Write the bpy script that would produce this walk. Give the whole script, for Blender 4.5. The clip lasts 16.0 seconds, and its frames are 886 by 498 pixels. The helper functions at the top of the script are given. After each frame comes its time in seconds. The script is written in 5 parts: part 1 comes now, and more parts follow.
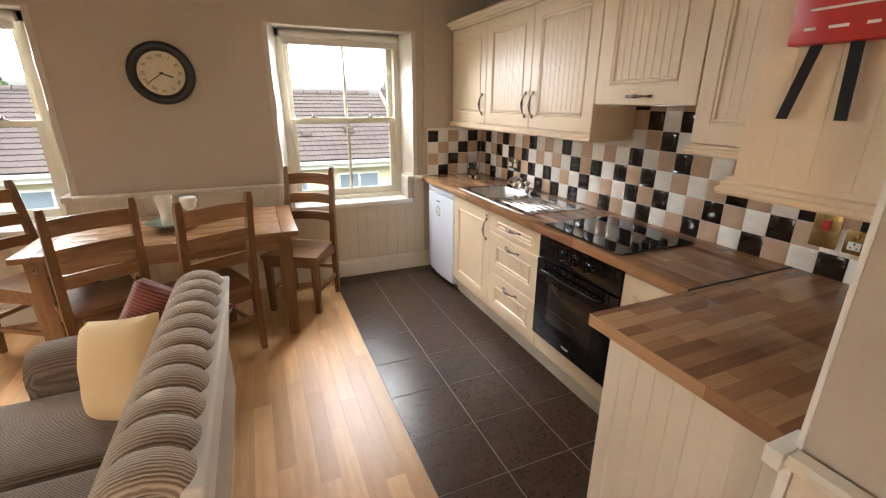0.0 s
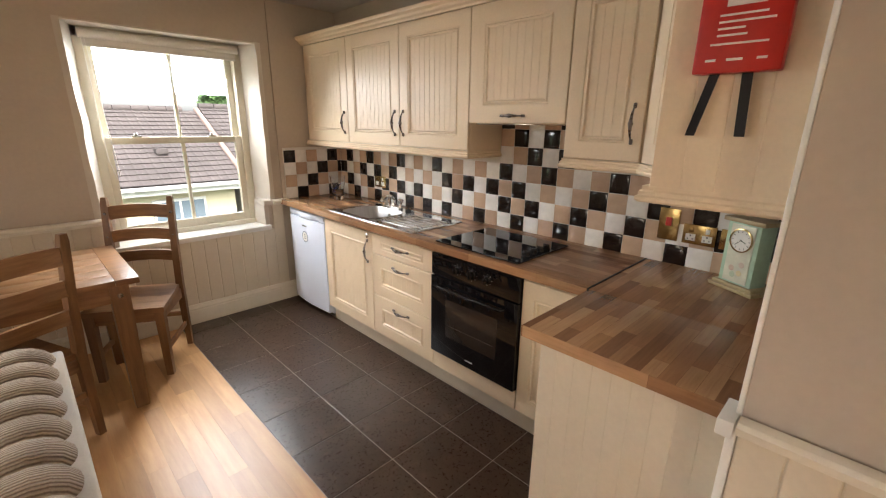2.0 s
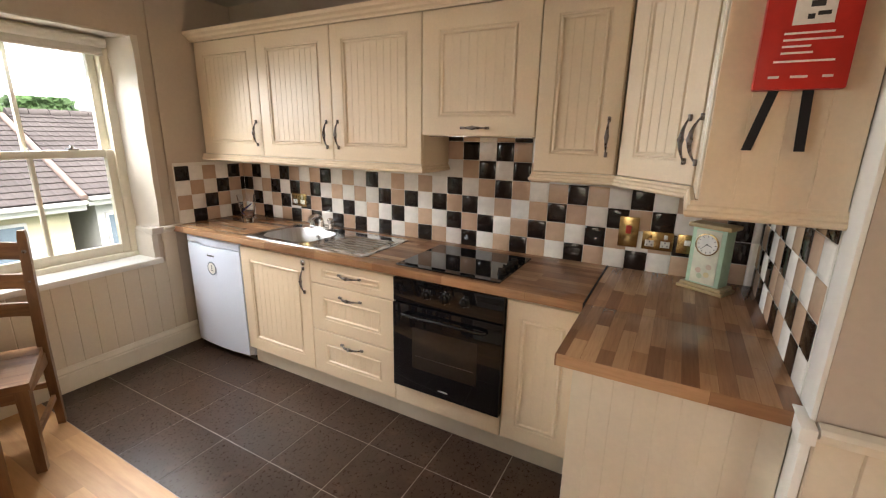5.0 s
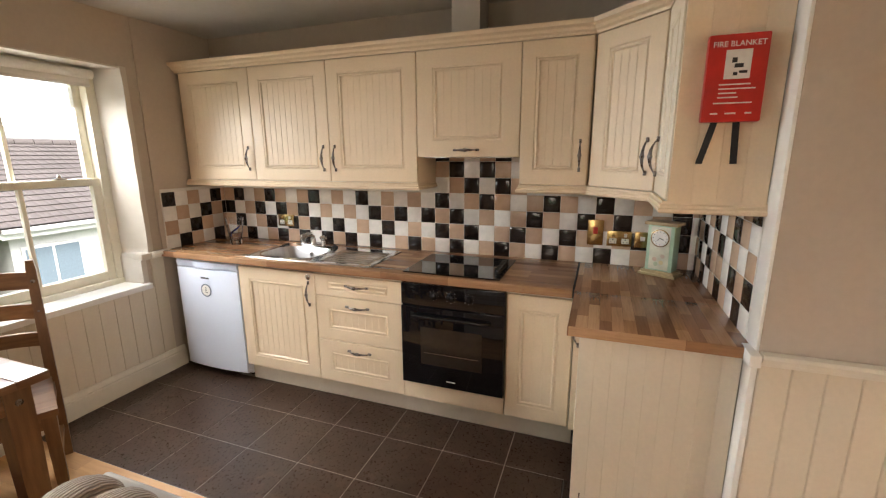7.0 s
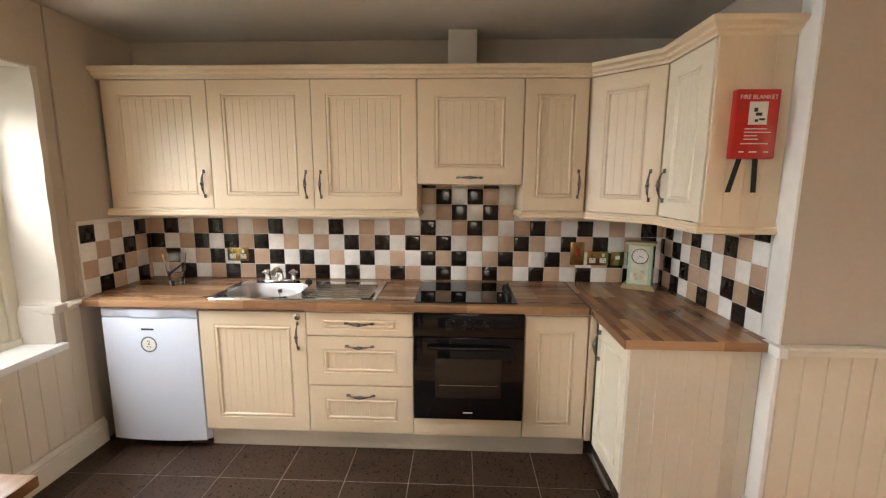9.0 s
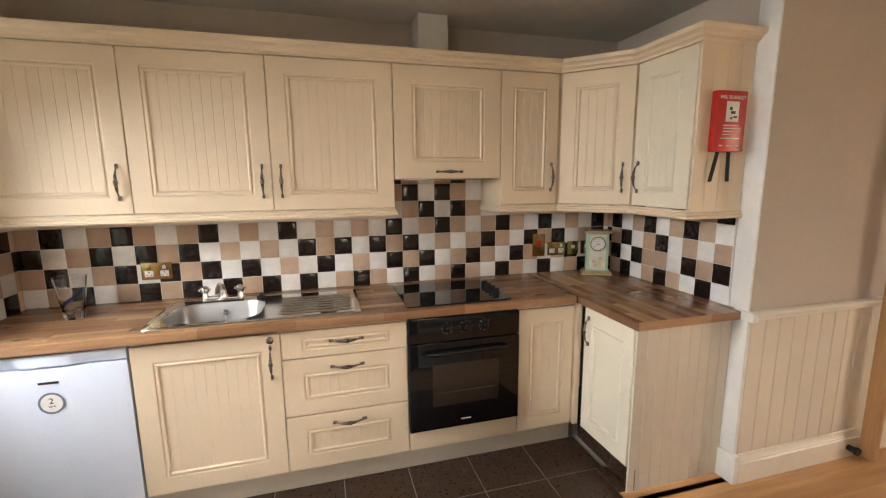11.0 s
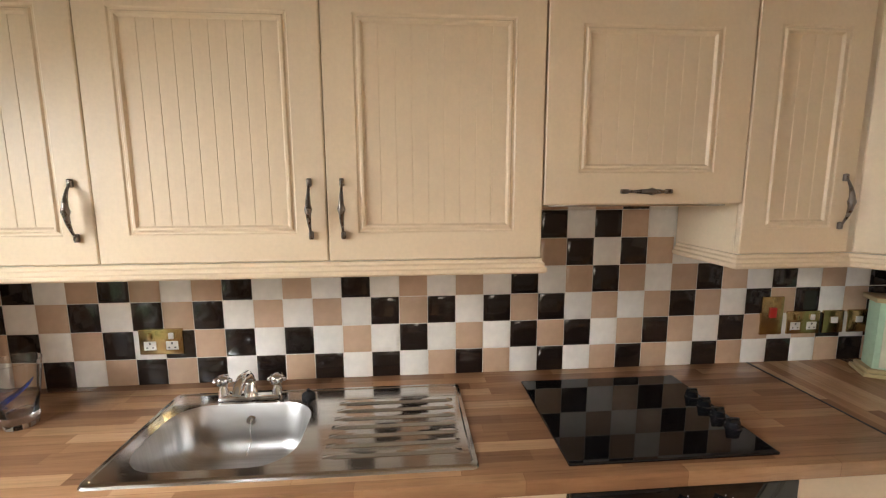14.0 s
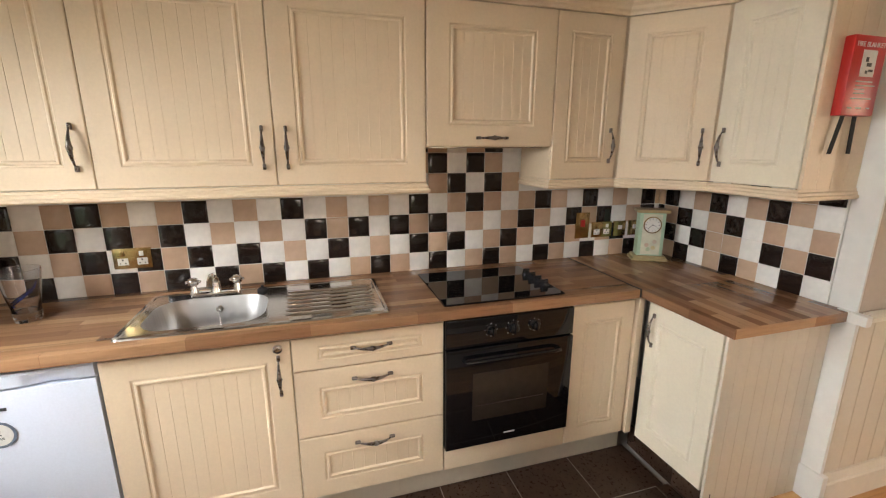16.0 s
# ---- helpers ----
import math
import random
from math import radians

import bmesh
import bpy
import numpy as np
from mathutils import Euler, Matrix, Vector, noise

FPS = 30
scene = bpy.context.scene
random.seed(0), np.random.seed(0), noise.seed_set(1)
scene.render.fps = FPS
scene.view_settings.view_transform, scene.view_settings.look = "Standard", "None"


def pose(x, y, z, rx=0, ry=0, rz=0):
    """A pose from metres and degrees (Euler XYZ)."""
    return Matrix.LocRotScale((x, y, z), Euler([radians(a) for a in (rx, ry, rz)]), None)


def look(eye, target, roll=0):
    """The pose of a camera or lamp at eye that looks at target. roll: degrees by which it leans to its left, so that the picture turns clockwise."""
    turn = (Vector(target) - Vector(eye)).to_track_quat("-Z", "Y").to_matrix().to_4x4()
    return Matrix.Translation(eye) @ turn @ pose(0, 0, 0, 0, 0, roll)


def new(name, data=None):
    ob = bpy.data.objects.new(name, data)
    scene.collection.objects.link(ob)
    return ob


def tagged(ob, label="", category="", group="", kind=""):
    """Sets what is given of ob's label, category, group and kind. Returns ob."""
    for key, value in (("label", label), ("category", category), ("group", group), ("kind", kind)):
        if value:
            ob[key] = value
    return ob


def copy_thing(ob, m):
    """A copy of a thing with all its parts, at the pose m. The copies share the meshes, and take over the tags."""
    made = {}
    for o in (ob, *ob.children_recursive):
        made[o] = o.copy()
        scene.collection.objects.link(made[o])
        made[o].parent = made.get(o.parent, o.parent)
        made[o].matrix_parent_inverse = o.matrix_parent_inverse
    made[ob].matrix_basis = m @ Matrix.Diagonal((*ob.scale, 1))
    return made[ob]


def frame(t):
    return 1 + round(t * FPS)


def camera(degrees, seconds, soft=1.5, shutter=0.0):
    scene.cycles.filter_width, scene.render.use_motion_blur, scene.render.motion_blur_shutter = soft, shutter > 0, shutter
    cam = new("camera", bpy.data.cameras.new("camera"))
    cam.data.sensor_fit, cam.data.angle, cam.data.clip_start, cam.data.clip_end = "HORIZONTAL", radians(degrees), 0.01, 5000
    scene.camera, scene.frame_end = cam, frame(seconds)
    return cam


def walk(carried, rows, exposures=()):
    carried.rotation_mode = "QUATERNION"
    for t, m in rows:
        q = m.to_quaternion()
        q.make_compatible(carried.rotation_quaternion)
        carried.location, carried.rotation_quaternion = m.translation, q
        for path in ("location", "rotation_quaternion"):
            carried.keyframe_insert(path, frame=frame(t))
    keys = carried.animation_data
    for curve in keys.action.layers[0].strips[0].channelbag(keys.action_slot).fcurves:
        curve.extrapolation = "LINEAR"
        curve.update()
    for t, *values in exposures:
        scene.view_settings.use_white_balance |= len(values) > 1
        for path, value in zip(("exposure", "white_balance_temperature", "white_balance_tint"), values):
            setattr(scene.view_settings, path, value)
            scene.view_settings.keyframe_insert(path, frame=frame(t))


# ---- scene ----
cam = camera(91.7, 16.0, soft=1.2)
METRES, EYE, TILT, LEAN, TURN = 4.72, 1.518, 0.0, 0.0, -23.2
ROWS = [
    (0.0, 0.0, 0.0, 0.0, 0.1, -18.8, -0.28),
    (0.5, -0.0132, 0.0015, 0.0009, -11.26, -18.06, -0.51),
    (1.0, -0.0405, 0.01, 0.0025, -19.71, -17.12, -1.04),
    (1.5, -0.0521, 0.018, 0.0004, -20.94, -16.56, -0.89),
    (2.0, -0.0516, 0.0305, -0.0014, -21.45, -16.33, -0.69),
    (2.5, -0.0449, 0.0611, -0.0052, -21.71, -16.26, -0.49),
    (3.0, -0.038, 0.0862, -0.0072, -21.97, -16.14, -0.56),
    (3.5, -0.0392, 0.1024, -0.0085, -23.02, -15.9, -1.27),
    (4.0, -0.0525, 0.1142, -0.0067, -27.53, -15.46, -1.88),
    (4.5, -0.0899, 0.1075, -0.0039, -35.24, -14.89, -0.96),
    (5.0, -0.1126, 0.1115, -0.0013, -38.07, -14.76, -0.95),
    (7.5, -0.2308, 0.1317, 0.0014, -51.32, -11.09, 0.32),
    (8.0, -0.2528, 0.1689, -0.0007, -56.91, -10.25, -0.45),
    (8.5, -0.277, 0.2102, 0.0025, -60.47, -9.45, -0.55),
    (11.0, -0.3034, 0.3901, -0.001, -82.41, -9.3, 0.44),
    (11.5, -0.2751, 0.4189, 0.0007, -84.43, -9.46, 0.32),
    (12.0, -0.2498, 0.436, -0.0002, -85.99, -9.78, 0.17),
    (12.5, -0.2137, 0.4587, 0.0019, -86.62, -9.96, -0.1),
    (13.0, -0.1744, 0.4676, 0.0034, -81.48, -9.97, 0.7),
    (13.5, -0.1134, 0.477, 0.0098, -72.95, -8.16, 0.57),
    (14.0, -0.096, 0.4807, 0.01, -71.32, -8.23, 0.22),
    (14.5, -0.1331, 0.4745, 0.0084, -73.24, -9.33, 0.57),
    (15.0, -0.1827, 0.469, 0.0034, -81.04, -11.66, -0.33),
    (15.5, -0.2076, 0.4635, 0.0036, -82.83, -12.52, -0.14),
    (16.0, -0.2237, 0.4481, -0.0004, -83.63, -13.5, -0.12),
]
walk(cam, [(t, pose(0, 0, EYE, TILT, LEAN, TURN) @ pose(METRES * x, METRES * y, METRES * z, 90 + pitch, roll, yaw)) for t, x, y, z, yaw, pitch, roll in ROWS])

# ---- world, sun, large lights ----
world = bpy.data.worlds.new("sky")
scene.world = world
world.use_nodes = True
wn = world.node_tree.nodes
sky = wn.new("ShaderNodeTexSky")
sky.sky_type = 'NISHITA'
sky.sun_disc = False
sky.sun_elevation = radians(48)
sky.sun_rotation = radians(200)
sky.dust_density = 4.0
sky.air_density = 1.0
hs = wn.new("ShaderNodeHueSaturation")
hs.inputs["Saturation"].default_value = 0.25
world.node_tree.links.new(sky.outputs[0], hs.inputs["Color"])
world.node_tree.links.new(hs.outputs[0], wn["Background"].inputs[0])
wn["Background"].inputs[1].default_value = 0.12
sun = new("sun", bpy.data.lights.new("sun", 'SUN'))
sun.data.energy = 0.8
sun.data.angle = radians(12)
sun.data.color = (1.0, 0.95, 0.88)
sun.matrix_basis = look((0, 0, 20), (-4, 12, 0))
scene.view_settings.exposure = 2.9


def fill_lamp(name, at, target, w, h, watts, colour, spread=180):
    lamp = new(name, bpy.data.lights.new(name, 'AREA'))
    lamp.data.shape, lamp.data.size, lamp.data.size_y = 'RECTANGLE', w, h
    lamp.data.energy, lamp.data.color = watts, colour
    lamp.data.spread = radians(spread)
    lamp.matrix_basis = look(at, target)


# sky light through the upper sashes of the two windows in view
fill_lamp("window_daylight", (0.745, 4.06, 1.83), (0.35, 2.3, 0.0), 0.86, 0.36, 3.6, (0.95, 0.98, 1.0), 140)
fill_lamp("window_daylight", (-1.785, 4.06, 1.83), (-1.1, 2.3, 0.0), 0.86, 0.36, 3.6, (0.95, 0.98, 1.0), 140)
# added warm fill lamps in two assumed windows of the living end, behind the walker
fill_lamp("window_daylight", (-3.30, 1.60, 1.40), (-0.6, 1.90, -0.3), 0.84, 1.1, 0.9, (1.0, 0.78, 0.60), 80)
fill_lamp("window_daylight", (-1.20, -2.72, 1.40), (-0.6, 0.5, 0.3), 0.84, 1.1, 2.4, (1.0, 0.74, 0.50), 140)


# ---- materials ----
def material(name):
    m = bpy.data.materials.new(name)
    m.use_nodes = True
    return m, m.node_tree.nodes, m.node_tree.links, m.node_tree.nodes["Principled BSDF"]


def coords(n, l, scale, space="Object"):
    tc, mp = n.new("ShaderNodeTexCoord"), n.new("ShaderNodeMapping")
    mp.inputs["Scale"].default_value = scale if isinstance(scale, tuple) else (scale,) * 3
    l.new(tc.outputs[space], mp.inputs[0])
    return mp.outputs[0]


def noise_tex(n, l, vec, scale, detail=4.0, rough=0.55):
    t = n.new("ShaderNodeTexNoise")
    t.inputs["Scale"].default_value, t.inputs["Detail"].default_value, t.inputs["Roughness"].default_value = scale, detail, rough
    l.new(vec, t.inputs["Vector"])
    return t.outputs["Fac"]


def ramp(n, l, fac, stops):
    r = n.new("ShaderNodeValToRGB")
    while len(r.color_ramp.elements) < len(stops):
        r.color_ramp.elements.new(0.5)
    for e, (p, c) in zip(r.color_ramp.elements, stops):
        e.position, e.color = p, (*c, 1)
    l.new(fac, r.inputs[0])
    return r.outputs[0]


def mix(n, l, fac, a, b, mode='MIX'):
    x = n.new("ShaderNodeMix")
    x.data_type, x.blend_type = 'RGBA', mode
    for sock, v in ((x.inputs[0], fac), (x.inputs[6], a), (x.inputs[7], b)):
        if isinstance(v, (int, float)):
            sock.default_value = v
        elif isinstance(v, tuple):
            sock.default_value = (*v, 1)
        else:
            l.new(v, sock)
    return x.outputs[2]


def bump(n, l, b, height, strength, dist=0.002, before=None):
    k = n.new("ShaderNodeBump")
    k.inputs["Strength"].default_value, k.inputs["Distance"].default_value = strength, dist
    l.new(height, k.inputs["Height"])
    if before is not None:
        l.new(before, k.inputs["Normal"])
    l.new(k.outputs[0], b.inputs["Normal"])
    return k.outputs[0]


def rand_value(n, l, lo, hi):
    o, r = n.new("ShaderNodeObjectInfo"), n.new("ShaderNodeMapRange")
    r.inputs["To Min"].default_value, r.inputs["To Max"].default_value = lo, hi
    l.new(o.outputs["Random"], r.inputs["Value"])
    return r.outputs[0]


def painted(name, colour, rough=0.5, vary=0.06, grain=60, strength=0.08, large=1.6, lo=None):
    m, n, l, b = material(name)
    v = coords(n, l, 1.0)
    dark = lo or tuple(c * (1 - vary * 2) for c in colour)
    big = noise_tex(n, l, v, large, 3)
    c = ramp(n, l, big, [(0.3, dark), (0.7, colour)])
    fine = noise_tex(n, l, v, grain, 4)
    c = mix(n, l, 0.05, c, ramp(n, l, fine, [(0.35, (0.2, 0.2, 0.2)), (0.65, (1, 1, 1))]), 'MULTIPLY')
    l.new(c, b.inputs["Base Color"])
    rr = n.new("ShaderNodeMapRange")
    rr.inputs["To Min"].default_value, rr.inputs["To Max"].default_value = rough - 0.07, rough + 0.07
    l.new(big, rr.inputs["Value"])
    l.new(rr.outputs[0], b.inputs["Roughness"])
    bump(n, l, b, fine, strength)
    return m


def wood(name, dark, light, axis, rough=0.4, stretch=14, scale=6, spread=0.25, random_tone=True):
    """Grain that runs along one axis of the object."""
    m, n, l, b = material(name)
    s = [stretch] * 3
    s["xyz".index(axis)] = 1.0
    v = coords(n, l, tuple(s))
    off = n.new("ShaderNodeVectorMath")
    l.new(v, off.inputs[0])
    o = n.new("ShaderNodeObjectInfo")
    sc = n.new("ShaderNodeVectorMath")
    sc.operation = 'SCALE'
    sc.inputs[3].default_value = 37.0
    cmb = n.new("ShaderNodeCombineXYZ")
    for i in range(3):
        l.new(o.outputs["Random"], cmb.inputs[i])
    l.new(cmb.outputs[0], sc.inputs[0])
    l.new(sc.outputs[0], off.inputs[1])
    g = noise_tex(n, l, off.outputs[0], scale * 0.4, 6, 0.65)
    c = ramp(n, l, g, [(0.28, dark), (0.5, tuple((p + q) / 2 for p, q in zip(dark, light))), (0.72, light)])
    if random_tone:
        hsv = n.new("ShaderNodeHueSaturation")
        l.new(rand_value(n, l, 1 - spread, 1 + spread * 0.6), hsv.inputs["Value"])
        l.new(c, hsv.inputs["Color"])
        c = hsv.outputs[0]
    l.new(c, b.inputs["Base Color"])
    r = n.new("ShaderNodeMapRange")
    r.inputs["To Min"].default_value, r.inputs["To Max"].default_value = rough - 0.06, rough + 0.1
    l.new(g, r.inputs["Value"])
    l.new(r.outputs[0], b.inputs["Roughness"])
    bump(n, l, b, g, 0.12, 0.001)
    return m


def butcher_block(name, along):
    """Printed stave worktop: staves along x or y."""
    m, n, l, b = material(name)
    tc = n.new("ShaderNodeTexCoord")
    mp = n.new("ShaderNodeMapping")
    if along == 'y':
        mp.inputs["Rotation"].default_value = (0, 0, radians(90))
    l.new(tc.outputs["Object"], mp.inputs[0])
    br = n.new("ShaderNodeTexBrick")
    br.offset, br.offset_frequency, br.squash_frequency = 0.37, 2, 3
    br.squash = 0.7
    for key, val in (("Scale", 1.0), ("Mortar Size", 0.0006), ("Mortar Smooth", 0.3), ("Bias", 0.0), ("Brick Width", 0.40), ("Row Height", 0.044)):
        br.inputs[key].default_value = val
    br.inputs["Color1"].default_value = (0, 0, 0, 1)
    br.inputs["Color2"].default_value = (1, 1, 1, 1)
    br.inputs["Mortar"].default_value = (0.1, 0.1, 0.1, 1)
    l.new(mp.outputs[0], br.inputs["Vector"])
    tone = ramp(n, l, br.outputs["Color"], [(0.05, (0.20, 0.098, 0.050)), (0.38, (0.275, 0.142, 0.072)), (0.66, (0.35, 0.190, 0.096)), (0.97, (0.45, 0.26, 0.138))])
    mp2 = n.new("ShaderNodeMapping")
    mp2.inputs["Scale"].default_value = (3.0, 48, 30)
    l.new(mp.outputs[0], mp2.inputs[0])
    g = noise_tex(n, l, mp2.outputs[0], 2.2, 6, 0.65)
    c = mix(n, l, 0.6, tone, ramp(n, l, g, [(0.28, (0.62, 0.60, 0.58)), (0.46, (0.93, 0.93, 0.92)), (0.72, (1.2, 1.2, 1.2))]), 'MULTIPLY')
    l.new(c, b.inputs["Base Color"])
    rr = n.new("ShaderNodeMapRange")
    rr.inputs["To Min"].default_value, rr.inputs["To Max"].default_value = 0.17, 0.30
    l.new(g, rr.inputs["Value"])
    l.new(rr.outputs[0], b.inputs["Roughness"])
    bump(n, l, b, g, 0.06, 0.001)
    return m


def ceramic(name, colour, rough=0.12):
    m, n, l, b = material(name)
    v = coords(n, l, 1.0)
    g = noise_tex(n, l, v, 22, 2)
    hsv = n.new("ShaderNodeHueSaturation")
    l.new(rand_value(n, l, 0.9, 1.06), hsv.inputs["Value"])
    l.new(ramp(n, l, g, [(0.3, tuple(c * 0.88 for c in colour)), (0.7, colour)]), hsv.inputs["Color"])
    l.new(hsv.outputs[0], b.inputs["Base Color"])
    b.inputs["Roughness"].default_value = rough
    bump(n, l, b, g, 0.28, 0.002)
    return m


def metal(name, colour, rough=0.25, scale=(300, 4, 4), strength=0.06):
    m, n, l, b = material(name)
    g = noise_tex(n, l, coords(n, l, scale), 1.0, 3)
    b.inputs["Metallic"].default_value = 1.0
    l.new(ramp(n, l, g, [(0.3, tuple(c * 0.8 for c in colour)), (0.7, colour)]), b.inputs["Base Color"])
    r = n.new("ShaderNodeMapRange")
    r.inputs["To Min"].default_value, r.inputs["To Max"].default_value = rough * 0.7, rough * 1.3
    l.new(g, r.inputs["Value"])
    l.new(r.outputs[0], b.inputs["Roughness"])
    bump(n, l, b, g, strength, 0.0006)
    return m


def glass(name, rough=0.0, tint=(1, 1, 1), thin=True):
    m, n, l, b = material(name)
    b.inputs["Base Color"].default_value = (*tint, 1)
    b.inputs["Roughness"].default_value = rough
    b.inputs["Transmission Weight"].default_value = 1.0
    b.inputs["IOR"].default_value = 1.02 if thin else 1.45
    return m


def corduroy(name, dark, light, axis_scale, strength=0.7, rough=0.95):
    m, n, l, b = material(name)
    v = coords(n, l, 1.0)
    w = n.new("ShaderNodeTexWave")
    w.wave_type, w.bands_direction = 'BANDS', axis_scale[0]
    w.inputs["Scale"].default_value = axis_scale[1]
    w.inputs["Distortion"].default_value, w.inputs["Detail"].default_value, w.inputs["Detail Scale"].default_value = 0.7, 2.0, 2.0
    l.new(v, w.inputs["Vector"])
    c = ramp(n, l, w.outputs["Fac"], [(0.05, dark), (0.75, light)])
    f = noise_tex(n, l, v, 260, 3)
    c = mix(n, l, 0.3, c, ramp(n, l, f, [(0.3, (0.5, 0.5, 0.5)), (0.7, (1.1, 1.1, 1.1))]), 'MULTIPLY')
    big = noise_tex(n, l, v, 5, 2)
    c = mix(n, l, 0.3, c, ramp(n, l, big, [(0.3, (0.75, 0.73, 0.7)), (0.7, (1, 1, 1))]), 'MULTIPLY')
    l.new(c, b.inputs["Base Color"])
    b.inputs["Roughness"].default_value = rough
    b.inputs["Sheen Weight"].default_value = 0.3
    bump(n, l, b, w.outputs["Fac"], strength, 0.003)
    return m


def plain(name, colour, rough=0.5, metallic=0.0):
    m, n, l, b = material(name)
    g = noise_tex(n, l, coords(n, l, 1.0), 40, 3)
    l.new(ramp(n, l, g, [(0.3, tuple(c * 0.88 for c in colour)), (0.7, colour)]), b.inputs["Base Color"])
    b.inputs["Roughness"].default_value, b.inputs["Metallic"].default_value = rough, metallic
    return m


WALL = painted("wall_paint", (0.54, 0.455, 0.37), 0.75, 0.04, 45, 0.25, 1.2)
WALL_TOP = painted("reveal_paint", (0.66, 0.60, 0.52), 0.7, 0.05, 14, 0.9, 2.0)
CEILING = painted("ceiling_paint", (0.60, 0.56, 0.51), 0.85, 0.04, 30, 0.2)
TRIM = painted("trim_gloss", (0.80, 0.74, 0.62), 0.32, 0.03, 25, 0.08)
WHITE_TRIM = painted("white_gloss", (0.84, 0.82, 0.77), 0.3, 0.03, 25, 0.08)
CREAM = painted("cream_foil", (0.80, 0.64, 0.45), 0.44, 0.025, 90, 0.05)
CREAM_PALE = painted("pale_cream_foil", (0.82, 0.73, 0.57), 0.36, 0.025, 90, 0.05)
PANEL = painted("beaded_panel", (0.72, 0.635, 0.50), 0.45, 0.03, 60, 0.08)
PLINTH = painted("plinth", (0.72, 0.65, 0.53), 0.5, 0.08, 30, 0.1)
SASH = painted("sash_paint", (0.76, 0.71, 0.58), 0.35, 0.04, 25, 0.1)
FRIDGE = painted("fridge_white", (0.74, 0.79, 0.90), 0.32, 0.02, 140, 0.05)
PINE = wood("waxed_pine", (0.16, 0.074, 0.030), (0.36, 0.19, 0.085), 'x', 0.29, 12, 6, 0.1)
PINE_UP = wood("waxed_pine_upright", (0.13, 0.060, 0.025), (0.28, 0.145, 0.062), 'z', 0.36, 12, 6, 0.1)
PINE_DOOR = wood("pine_door", (0.34, 0.17, 0.065), (0.52, 0.29, 0.12), 'z', 0.36, 12, 6, 0.05)
PLANK = wood("laminate_plank", (0.45, 0.235, 0.095), (0.64, 0.38, 0.175), 'y', 0.37, 10, 5, 0.22)
PLANK.node_tree.nodes["Principled BSDF"].inputs["Specular IOR Level"].default_value = 0.40
BLOCK_Y = butcher_block("stave_worktop", 'y')
BLOCK_X = butcher_block("stave_worktop_return", 'x')
TILE = {"B": ceramic("black_tile", (0.018, 0.012, 0.010), 0.1), "T": ceramic("tan_tile", (0.57, 0.40, 0.28), 0.16), "W": ceramic("white_tile", (0.88, 0.85, 0.80), 0.14)}
GROUT = painted("grout", (0.80, 0.77, 0.71), 0.9, 0.06, 120, 0.2)
FLOOR_GROUT = painted("floor_grout", (0.40, 0.36, 0.32), 0.9, 0.1, 80, 0.3)
STEEL = metal("brushed_steel", (0.66, 0.65, 0.64), 0.15, (120, 4, 4), 0.04)
SATIN = metal("satin_steel", (0.60, 0.59, 0.58), 0.36, (120, 4, 4), 0.04)
CHROME = metal("chrome", (0.82, 0.81, 0.80), 0.08, (20, 20, 20), 0.0)
BRONZE = metal("bronze", (0.24, 0.21, 0.19), 0.28, (60, 60, 60), 0.1)
BRASS = metal("brass", (0.50, 0.36, 0.155), 0.2, (30, 30, 30), 0.03)
BLACK = plain("black_enamel", (0.010, 0.010, 0.011), 0.16)
BLACK_GLASS = plain("black_glass", (0.006, 0.006, 0.007), 0.03)
RUBBER = plain("black_webbing", (0.012, 0.012, 0.013), 0.8)
DARK = plain("dark_gap", (0.02, 0.018, 0.016), 0.8)
RED = plain("red_plastic", (0.52, 0.022, 0.016), 0.32)
PAPER = plain("white_print", (0.80, 0.78, 0.74), 0.6)
STICKER = plain("sticker_ink", (0.16, 0.20, 0.27), 0.5)
INK = plain("ink", (0.03, 0.03, 0.032), 0.6)
MINT = plain("mint_paint", (0.42, 0.58, 0.42), 0.5)
GILT = plain("gilt_wood", (0.42, 0.32, 0.16), 0.4)
FACE = plain("clock_face", (0.72, 0.62, 0.46), 0.6)
PANE = glass("window_glass")
CRYSTAL = glass("clear_glass", 0.0, (0.95, 0.97, 1.0), False)
COBALT = glass("cobalt_glass", 0.0, (0.05, 0.12, 0.75), False)
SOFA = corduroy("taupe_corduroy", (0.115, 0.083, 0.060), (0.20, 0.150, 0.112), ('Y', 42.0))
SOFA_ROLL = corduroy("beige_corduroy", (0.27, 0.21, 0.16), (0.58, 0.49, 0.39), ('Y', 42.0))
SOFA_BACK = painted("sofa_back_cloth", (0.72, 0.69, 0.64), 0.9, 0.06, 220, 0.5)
CUSHION_A = painted("cream_cloth", (0.78, 0.58, 0.33), 0.95, 0.08, 180, 0.5)
CUSHION_B = corduroy("red_stripe_cloth", (0.16, 0.035, 0.026), (0.30, 0.10, 0.075), ('Y', 26.0), 0.3)
GLAZE = plain("green_glaze", (0.20, 0.24, 0.19), 0.25)
WAX = plain("white_wax", (0.80, 0.76, 0.68), 0.5)
RENDER_Y = painted("yellow_render", (0.46, 0.41, 0.28), 0.9, 0.05, 20, 0.3)
RENDER_W = painted("white_render", (0.48, 0.47, 0.45), 0.9, 0.05, 20, 0.3)
ROOF = painted("concrete_roof_tile", (0.085, 0.070, 0.066), 0.9, 0.18, 9, 0.4, 0.8)
VERGE = painted("verge_mortar", (0.24, 0.17, 0.145), 0.9, 0.12, 14, 0.4)
